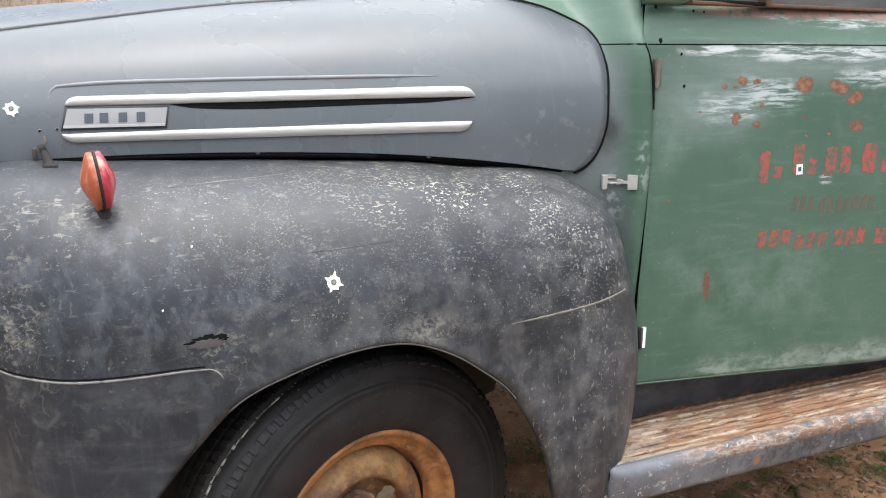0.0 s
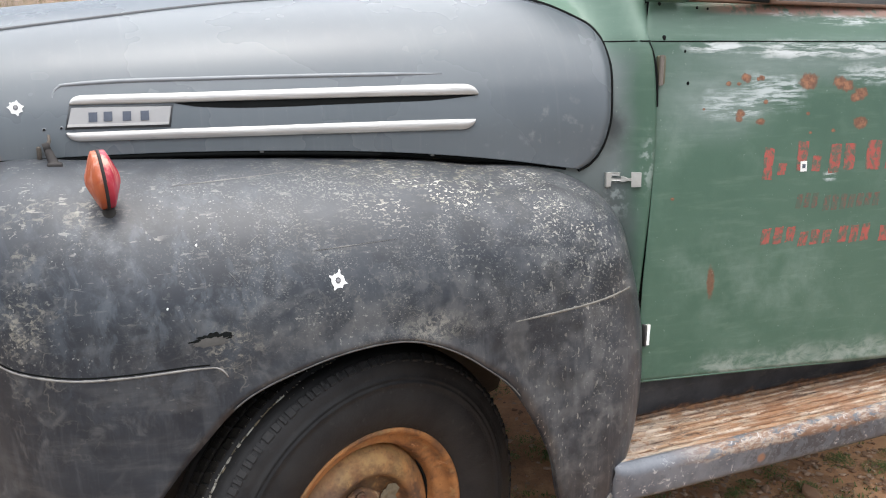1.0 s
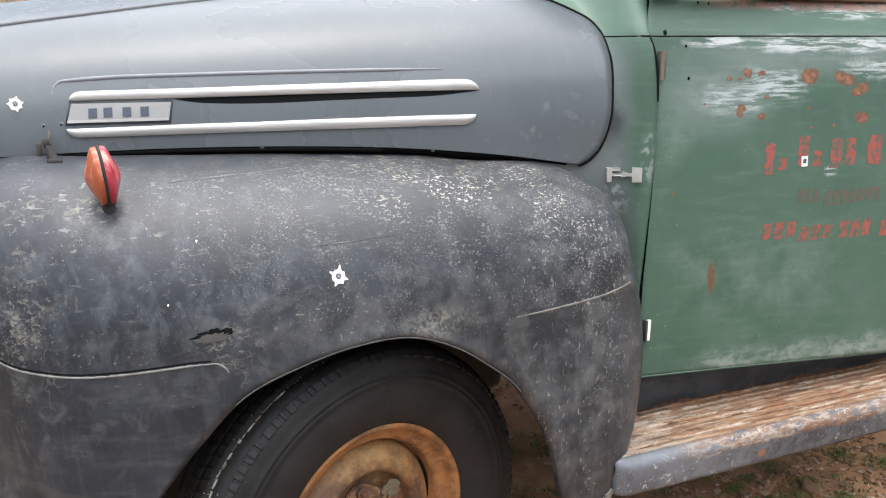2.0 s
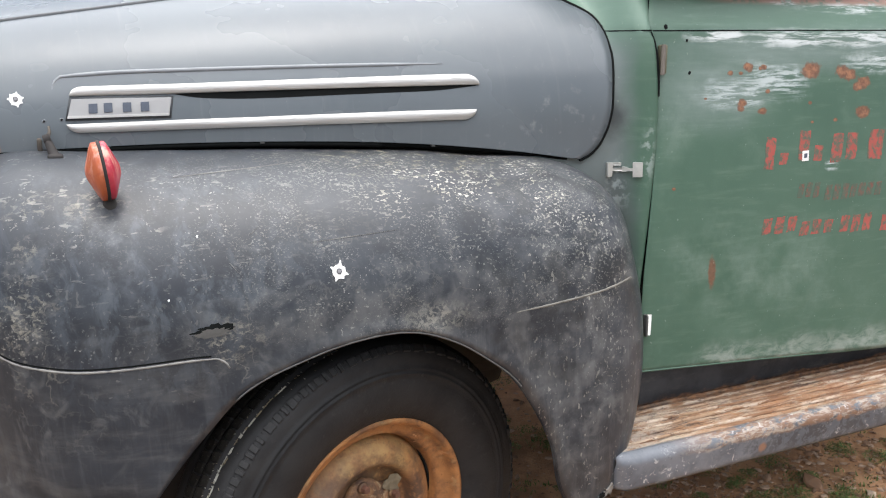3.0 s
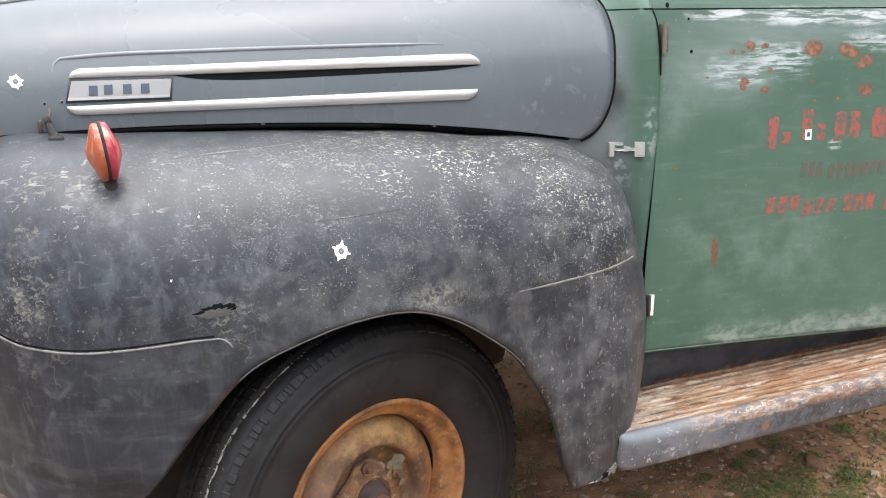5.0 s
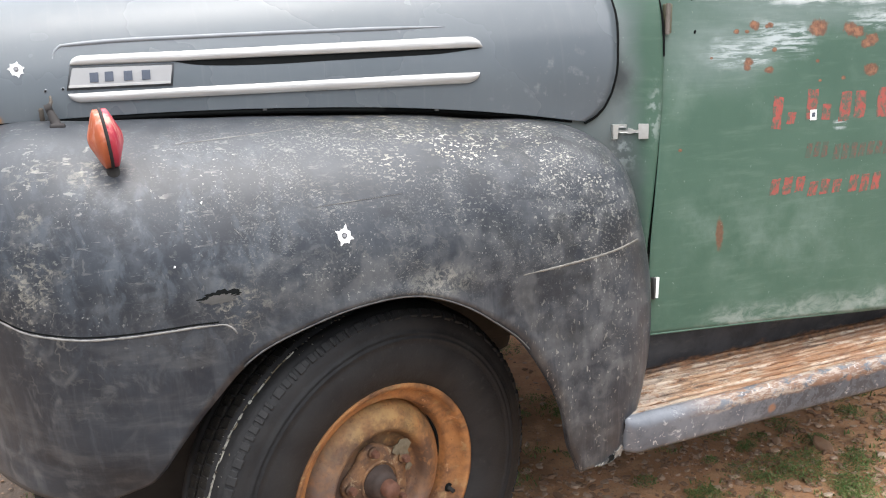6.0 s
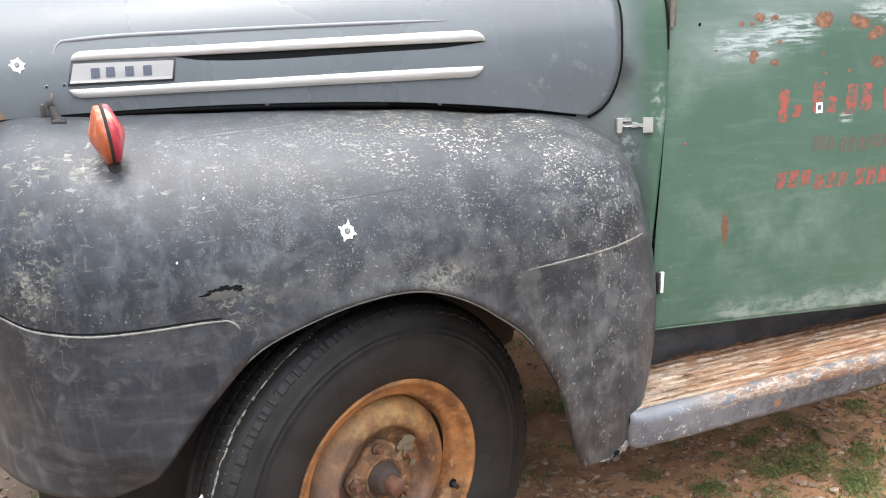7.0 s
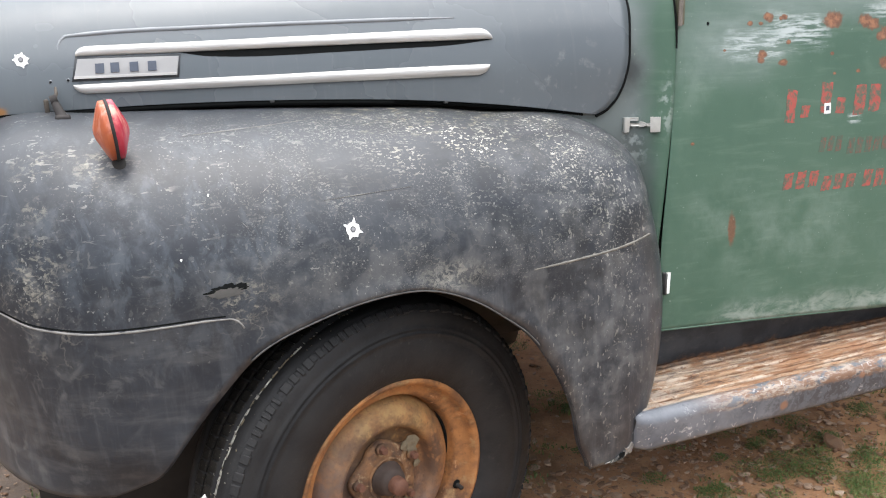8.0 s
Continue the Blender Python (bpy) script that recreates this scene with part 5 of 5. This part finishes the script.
rim = part("rim", lathe([(0.203, -0.052), (0.2085, -0.066), (0.2115, -0.069), (0.2105, -0.0725), (0.205, -0.073), (0.199, -0.069), (0.196, -0.060), (0.190, -0.050), (0.180, -0.046), (0.172, -0.043), (0.168, -0.034), (0.164, -0.012), (0.158, -0.004)], 96), RIM, wheel, "rusty orange steel rim")
disc = part("wheel_disc", lathe([(0.162, -0.012), (0.159, -0.022), (0.150, -0.036), (0.135, -0.047), (0.118, -0.052), (0.110, -0.050), (0.104, -0.038), (0.100, -0.027), (0.094, -0.022), (0.060, -0.022), (0.0, -0.026)], 96), DISC, wheel, "dished steel disc, grey-brown with rust")
for turn in (16, 134, 214, 292):
    a = radians(turn)
    pts = [((0.1635 - 0.004 * abs(s)) * math.cos(a + s), -0.0225, (0.1635 - 0.004 * abs(s)) * math.sin(a + s)) for s in np.linspace(-0.34, 0.34, 15)]
    part("disc_slot", tube(pts, 0.0036, 6, lambda t: 0.2 + 0.8 * math.sin(math.pi * t)), SEAM, wheel)


def hub_plate():
    bm = bmesh.new()
    rings = []
    for scale, y in ((1.0, -0.025), (1.0, -0.032), (0.95, -0.0355), (0.6, -0.037)):
        ring = []
        for k in range(80):
            a = 2 * math.pi * k / 80
            r = scale * (0.076 + 0.006 * math.cos(5 * a - radians(140)) + 0.0025 * noise.noise((3 * math.cos(a), 3 * math.sin(a), 1)))
            ring.append(bm.verts.new((r * math.cos(a), y + 0.0015 * noise.noise((5 * a, scale * 4, 2)), r * math.sin(a))))
        rings.append(ring)
    for a, b in zip(rings, rings[1:]):
        for k in range(80):
            bm.faces.new((a[k], a[(k + 1) % 80], b[(k + 1) % 80], b[k]))
    bm.faces.new(rings[-1])
    return bm


part("hub_plate", hub_plate(), HUBRUST, wheel, "lobed rusty hub plate")
for k in range(5):
    a = radians(28 + 72 * k)
    spot = Matrix.Translation((0.068 * math.cos(a), -0.040, 0.068 * math.sin(a))) @ Matrix.Rotation(radians(90), 4, "X")
    bm = bmesh.new()
    bmesh.ops.create_cone(bm, cap_ends=True, segments=20, radius1=0.0120, radius2=0.0105, depth=0.006, matrix=spot)
    part("nut_washer", bm, HUBRUST, wheel)
    bm = bmesh.new()
    bmesh.ops.create_cone(bm, cap_ends=True, segments=6, radius1=0.0092, radius2=0.0078, depth=0.016, matrix=Matrix.Translation((0, -0.006, 0)) @ spot)
    part("wheel_nut", bm, DARKRUST, wheel, "dark rusty wheel nut", smooth=False, bevel=0.002)
rng = random.Random(6)
for a0, r0, size in ((44, 0.084, 0.018), (52, 0.070, 0.012), (36, 0.074, 0.013), (-70, 0.080, 0.014), (-52, 0.076, 0.012), (196, 0.078, 0.012), (8, 0.070, 0.009)):
    a = radians(a0)
    bm = bmesh.new()
    out = [bm.verts.new((r0 * math.cos(a) + size * rng.uniform(0.6, 1.1) * math.cos(t), -0.0395 - rng.uniform(0, 0.002), r0 * math.sin(a) + size * rng.uniform(0.6, 1.1) * math.sin(t))) for t in np.linspace(0, 5.7, 9)]
    mid = bm.verts.new((r0 * math.cos(a), -0.043, r0 * math.sin(a)))
    for k in range(9):
        bm.faces.new((out[k], out[(k + 1) % 9], mid))
    part("flaked_patch", bm, GREYMET, wheel, "grey-green flaking crust", smooth=False, thick=0.002)
part("hub", lathe([(0.036, -0.034), (0.035, -0.040), (0.0315, -0.043), (0.0300, -0.053), (0.0265, -0.061), (0.0205, -0.065), (0.0, -0.065)], 48), HUBIRON, wheel, "dark iron hub")
part("hub_cap", lathe([(0.0175, -0.062), (0.0172, -0.081), (0.0150, -0.087), (0.0, -0.088)], 32), DARKRUST, wheel, "rusty hub end")
part("hub_ring", lathe([(0.0445, -0.036), (0.0435, -0.041), (0.0400, -0.041), (0.0390, -0.036)], 40), HUBRUST, wheel)
va = radians(-24)
part("valve_hole", lathe([(0.010, -0.0), (0.009, -0.003), (0.0, -0.003)], 20), SEAM, wheel).matrix_local = pose(0.184 * math.cos(va), -0.0465, 0.184 * math.sin(va))
part("valve_stem", tube([(0.183 * math.cos(va), -0.045, 0.183 * math.sin(va)), (0.180 * math.cos(va) + 0.004, -0.060, 0.180 * math.sin(va) - 0.004), (0.179 * math.cos(va) + 0.005, -0.063, 0.179 * math.sin(va) - 0.005)], 0.0046, 8), BLACK, wheel)

part("fender_tear", patch(fender_skin, ragged(0.474, 0.339, 0.011, 0.0045, 24, 0.4, 21, 0.5), 0.0036, 0.004), SEAM, fender, smooth=False)
far_wheel = new("front_wheel")
far_wheel.parent = truck
far_wheel.matrix_local = mirror @ wheel.matrix_local
for piece in (tyre, rim, disc):
    twin = new(piece.name.split(".")[0], piece.data)
    twin.parent = far_wheel

# the unseen rest of the truck, added: far sill and board, cargo bed, rear wheels, windscreen
# far sill, board and bed also keep light from the ground below
for one in (sill, board):
    twin = new(one.name.split(".")[0], one.data)
    twin.parent = truck
    twin.matrix_local = mirror
for y in (0.13, 1.73):
    part("bed_side", sheet(lambda u, v, y0=y: (1.78 + 1.95 * u, y0 + 0.02 * math.sin(math.pi * v), 0.56 + 0.56 * v), 12, 8), COWL, truck, thick=0.03)
part("bed_floor", block(1.78, 3.73, 0.16, 1.74, 0.60, 0.64), BLACK, truck, bevel=0.005)
part("bed_front", block(1.76, 1.79, 0.15, 1.75, 0.60, 1.12), COWL, truck, bevel=0.008)
part("tailgate", block(3.71, 3.75, 0.15, 1.75, 0.60, 1.12), COWL, truck, bevel=0.008)
for way in (Matrix.Identity(4), mirror):
    rear_wheel = new("rear_wheel")
    rear_wheel.parent = truck
    rear_wheel.matrix_local = way @ pose(2.90, 0.150, 0.357)
    for piece in (tyre, rim, disc):
        twin = new(piece.name.split(".")[0], piece.data)
        twin.parent = rear_wheel
part("windscreen", sheet(lambda u, v: (0.69 + 0.10 * v, 0.36 + 1.18 * u, 1.36 + 0.40 * v), 10, 4), GLASS, truck, thick=0.005).visible_shadow = False

# ---- two-faced turn signal on the fender's crown ----
lamp = new("turn_signal")
lamp.parent = truck
foot, _, _, _ = fender_skin.ray_cast(Vector((-0.4136, 0.1387, 1.5)), Vector((0, 0, -1)))
lamp.matrix_local = Matrix.Translation(foot) @ pose(0, 0, 0, 0, -6, 3)
tagged(lamp, "two-faced turn signal, orange lens and red lens")


def lens_cone(sign):
    bm = bmesh.new()
    rings = []
    for r, x in ((0.0400, 0.002), (0.0398, 0.0095), (0.0385, 0.0112), (0.030, 0.0158), (0.018, 0.0212), (0.008, 0.0256), (0.003, 0.0266), (0.0, 0.0268)):
        rings.append([bm.verts.new((sign * x, r * math.cos(2 * math.pi * k / 40), 0.055 + 1.18 * r * math.sin(2 * math.pi * k / 40))) for k in range(40)])
    for a, b in zip(rings, rings[1:]):
        for k in range(40):
            bm.faces.new((a[k], a[(k + 1) % 40], b[(k + 1) % 40], b[k]))
    bmesh.ops.remove_doubles(bm, verts=bm.verts, dist=0.00005)
    bmesh.ops.recalc_face_normals(bm, faces=bm.faces)
    return bm


part("front_lens", lens_cone(-1), ORANGE, lamp, "faded orange plastic lens with gleam in its colour")
part("rear_lens", lens_cone(1), CRIMSON, lamp, "red plastic lens")
band = bmesh.new()
bmesh.ops.create_cone(band, cap_ends=True, segments=40, radius1=0.0414, radius2=0.0414, depth=0.005, matrix=Matrix.Translation((0, 0, 0.055)) @ Matrix.Diagonal((1, 1, 1.18, 1)) @ Matrix.Rotation(radians(90), 4, "Y"))
part("lamp_band", band, BLACKIRON, lamp, "dark band between the lenses")
part("lamp_foot", lathe([(0.0, 0.018), (0.009, 0.018), (0.0105, 0.0), (0.011, -0.008)], 20), BLACK, lamp).matrix_local = pose(0, 0, 0, 90)

# ---- ground ----
def relief(x, y):
    near = math.exp(-((x - 0.4) ** 2 + (y - 0.6) ** 2) / 40)
    flat = 0.012 * noise.noise((x * 1.3, y * 1.3, 0)) + 0.006 * noise.noise((x * 6, y * 6, 3))
    bank = 2.5 / (1 + math.exp(-(y - 11.0) * 0.9))
    return flat * (0.4 + 0.6 * near) - 0.009 + bank * (1 + 0.25 * noise.noise((x * 0.3, y * 0.3, 7)))


def ground_grid(u, v):
    x, y = 60 * (2 * u - 1) ** 3 + 3 * (2 * u - 1) + 0.5, 60 * (2 * v - 1) ** 3 + 3 * (2 * v - 1) + 0.6
    return (x, y, relief(x, y) - 0.004)


ground = part("ground", sheet(ground_grid, 220, 220), SOIL, None, "reddish-brown dirt with gravel and weeds")
tagged(ground, "", "ground", "", "structure")

rng = random.Random(12)
def pebble(bm, x, y, size, flat=0.6):
    m = Matrix.Translation((x, y, relief(x, y) + size * flat * 0.12)) @ Euler((rng.uniform(-0.4, 0.4), rng.uniform(-0.4, 0.4), rng.uniform(0, 6.3))).to_matrix().to_4x4() @ Matrix.Diagonal((size * rng.uniform(0.7, 1.3), size * rng.uniform(0.6, 1.0), size * flat * rng.uniform(0.6, 1.0), 1))
    made = bmesh.ops.create_icosphere(bm, subdivisions=1, radius=1, matrix=m)
    for v in made["verts"]:
        v.co += Vector((rng.uniform(-1, 1), rng.uniform(-1, 1), rng.uniform(-1, 1))) * size * 0.22
    return bm


for k, (x, y, size) in enumerate(((1.45, 0.31, 0.050), (1.35, 0.40, 0.022), (0.93, 0.16, 0.020), (0.80, 0.20, 0.026), (1.06, 0.20, 0.022), (1.17, 0.10, 0.026), (0.52, 0.50, 0.018), (0.57, 0.62, 0.020), (0.66, 0.90, 0.018),
                                  (1.25, 0.12, 0.018), (1.42, 0.05, 0.020), (0.44, 0.36, 0.020), (1.05, 0.55, 0.020), (1.55, 0.20, 0.018), (1.30, 0.60, 0.022), (0.70, 0.05, 0.020))):
    st = part("stone", pebble(bmesh.new(), x, y, size), STONE, None, "pale rounded stone lying on the dirt", smooth=False, bevel=size * 0.15)
    tagged(st, "", "stone", "stones on the ground")


def scatter(name, count, low, high, label):
    base = []
    for k in range(6):
        b = bmesh.new()
        bmesh.ops.create_icosphere(b, subdivisions=1, radius=1)
        pts = [v.co * rng.uniform(0.6, 1.25) for v in b.verts]
        base.append((np.array(pts), [[v.index for v in f.verts] for f in b.faces]))
        b.free()
    verts, faces, n = [], [], 0
    for k in range(count):
        if k % 3:
            x, y = (rng.uniform(0.5, 1.9), rng.uniform(-0.25, 0.6)) if k % 2 else (rng.uniform(0.3, 2.3), rng.uniform(-0.3, 1.5))
        else:
            x, y = rng.uniform(-1.5, -0.4), rng.uniform(-0.1, 2.2)
        size = low + (high - low) * rng.random() ** 3.8
        pts, fs = base[k % 6]
        a = rng.uniform(0, 6.3)
        c, s = math.cos(a), math.sin(a)
        q = pts * (size, size * rng.uniform(0.45, 1), size * rng.uniform(0.25, 0.55))
        verts += [(x + c * p[0] - s * p[1], y + s * p[0] + c * p[1], relief(x, y) + p[2]) for p in q]
        faces += [[i + n for i in f] for f in fs]
        n += len(pts)
    me = bpy.data.meshes.new(name)
    me.from_pydata(verts, [], faces)
    me.materials.append(STONE)
    tagged(new(name, me), label, "gravel", "", "stuff")


scatter("gravel", 13000, 0.0014, 0.016, "loose tan and grey gravel on the dirt")


def tufts(name, places, label, material, high, blades_each):
    verts, faces = [], []
    for x, y, r in places:
        for k in range(blades_each):
            a, d = rng.uniform(0, 6.3), r * math.sqrt(rng.random())
            bx, by = x + d * math.cos(a), y + d * math.sin(a)
            h, w, lean, t = high * rng.uniform(0.4, 1), rng.uniform(0.0012, 0.003), rng.uniform(0.2, 1.1), rng.uniform(0, 6.3)
            z = relief(bx, by) - 0.003
            px, py = math.cos(t), math.sin(t)
            n = len(verts)
            for s, f in ((0, 1.0), (0.5, 0.8), (1, 0.1)):
                ox, oy = bx + px * lean * h * s * s, by + py * lean * h * s * s
                verts += [(ox - py * w * f, oy + px * w * f, z + h * s * (1 - 0.35 * s * lean)), (ox + py * w * f, oy - px * w * f, z + h * s * (1 - 0.35 * s * lean))]
            faces += [(n, n + 1, n + 3, n + 2), (n + 2, n + 3, n + 5, n + 4)]
    me = bpy.data.meshes.new(name)
    me.from_pydata(verts, [], faces)
    me.materials.append(material)
    return tagged(new(name, me), label, "grass", "", "stuff")


def weed_mat(name, places, label):
    """Low mats of small rounded leaves."""
    verts, faces = [], []
    for x, y, r in places:
        for k in range(int(110 + 3000 * r)):
            a, d = rng.uniform(0, 6.3), r * rng.random() ** 0.7
            bx, by = x + d * math.cos(a) * 1.3, y + d * math.sin(a)
            z = relief(bx, by) + rng.random() * 0.016 * (1.15 - d / r)
            l, w, lift, t = rng.uniform(0.003, 0.0085), rng.uniform(0.0012, 0.0030), rng.uniform(0.05, 0.9), rng.uniform(0, 6.3)
            c, s = math.cos(t), math.sin(t)
            n = len(verts)
            for u, v, h in ((0, 0, 0), (0.45, -1, 0.55), (0.5, 0, 0.40), (0.45, 1, 0.55), (1, 0, 0.85)):
                verts.append((bx + c * u * l - s * v * w, by + s * u * l + c * v * w, z + h * lift * l))
            faces += [(n, n + 1, n + 2), (n, n + 2, n + 3), (n + 1, n + 4, n + 2), (n + 2, n + 4, n + 3)]
    me = bpy.data.meshes.new(name)
    me.from_pydata(verts, [], faces)
    me.materials.append(GRASS)
    return tagged(new(name, me), label, "weeds", "", "stuff")


spots = [(rng.uniform(0.45, 2.2), rng.uniform(-0.3, 0.95), rng.uniform(0.02, 0.07)) for _ in range(60)]
spots += [(rng.uniform(-1.5, -0.4), rng.uniform(0.9, 2.2), rng.uniform(0.03, 0.08)) for _ in range(25)]
tufts("grass", spots, "short green grass blades in the dirt", GRASS, 0.020, 45)
spots = [(rng.uniform(0.5, 2.2), rng.uniform(-0.3, 0.9), rng.uniform(0.015, 0.06)) for _ in range(75)]
spots += [(rng.uniform(0.8, 1.5), rng.uniform(0.0, 0.35), rng.uniform(0.02, 0.05)) for _ in range(16)]
spots += [(rng.uniform(0.75, 1.45), rng.uniform(0.75, 1.7), rng.uniform(0.03, 0.07)) for _ in range(34)]
spots += [(rng.uniform(0.85, 1.5), rng.uniform(-0.05, 0.4), rng.uniform(0.03, 0.06)) for _ in range(14)]
weed_mat("weeds", spots, "low mats of small-leaved green weeds")
far = [(rng.uniform(-9, 3), rng.uniform(9, 14), 0.5) for _ in range(160)]
tufts("dry_brush", far, "dry straw-coloured brush on the far bank", DRY, 0.7, 60)
tag = part("white_chip", block(-0.016, 0.014, -0.003, 0.003, -0.06, 0.026), WHITE, truck, "white chip stuck on the tyre", smooth=False, bevel=0.001)
tag.parent = truck
tag.matrix_local = pose(-0.340, 0.040, 0.432, 0, -25, 30)
post = part("fence_post", tube([(-3.35, 10.5, 0.2), (-3.3, 10.5, 1.4), (-3.32, 10.5, 2.6)], 0.14, 10), WOOD, None, "weathered grey timber post on the bank")
tagged(post, "", "post")
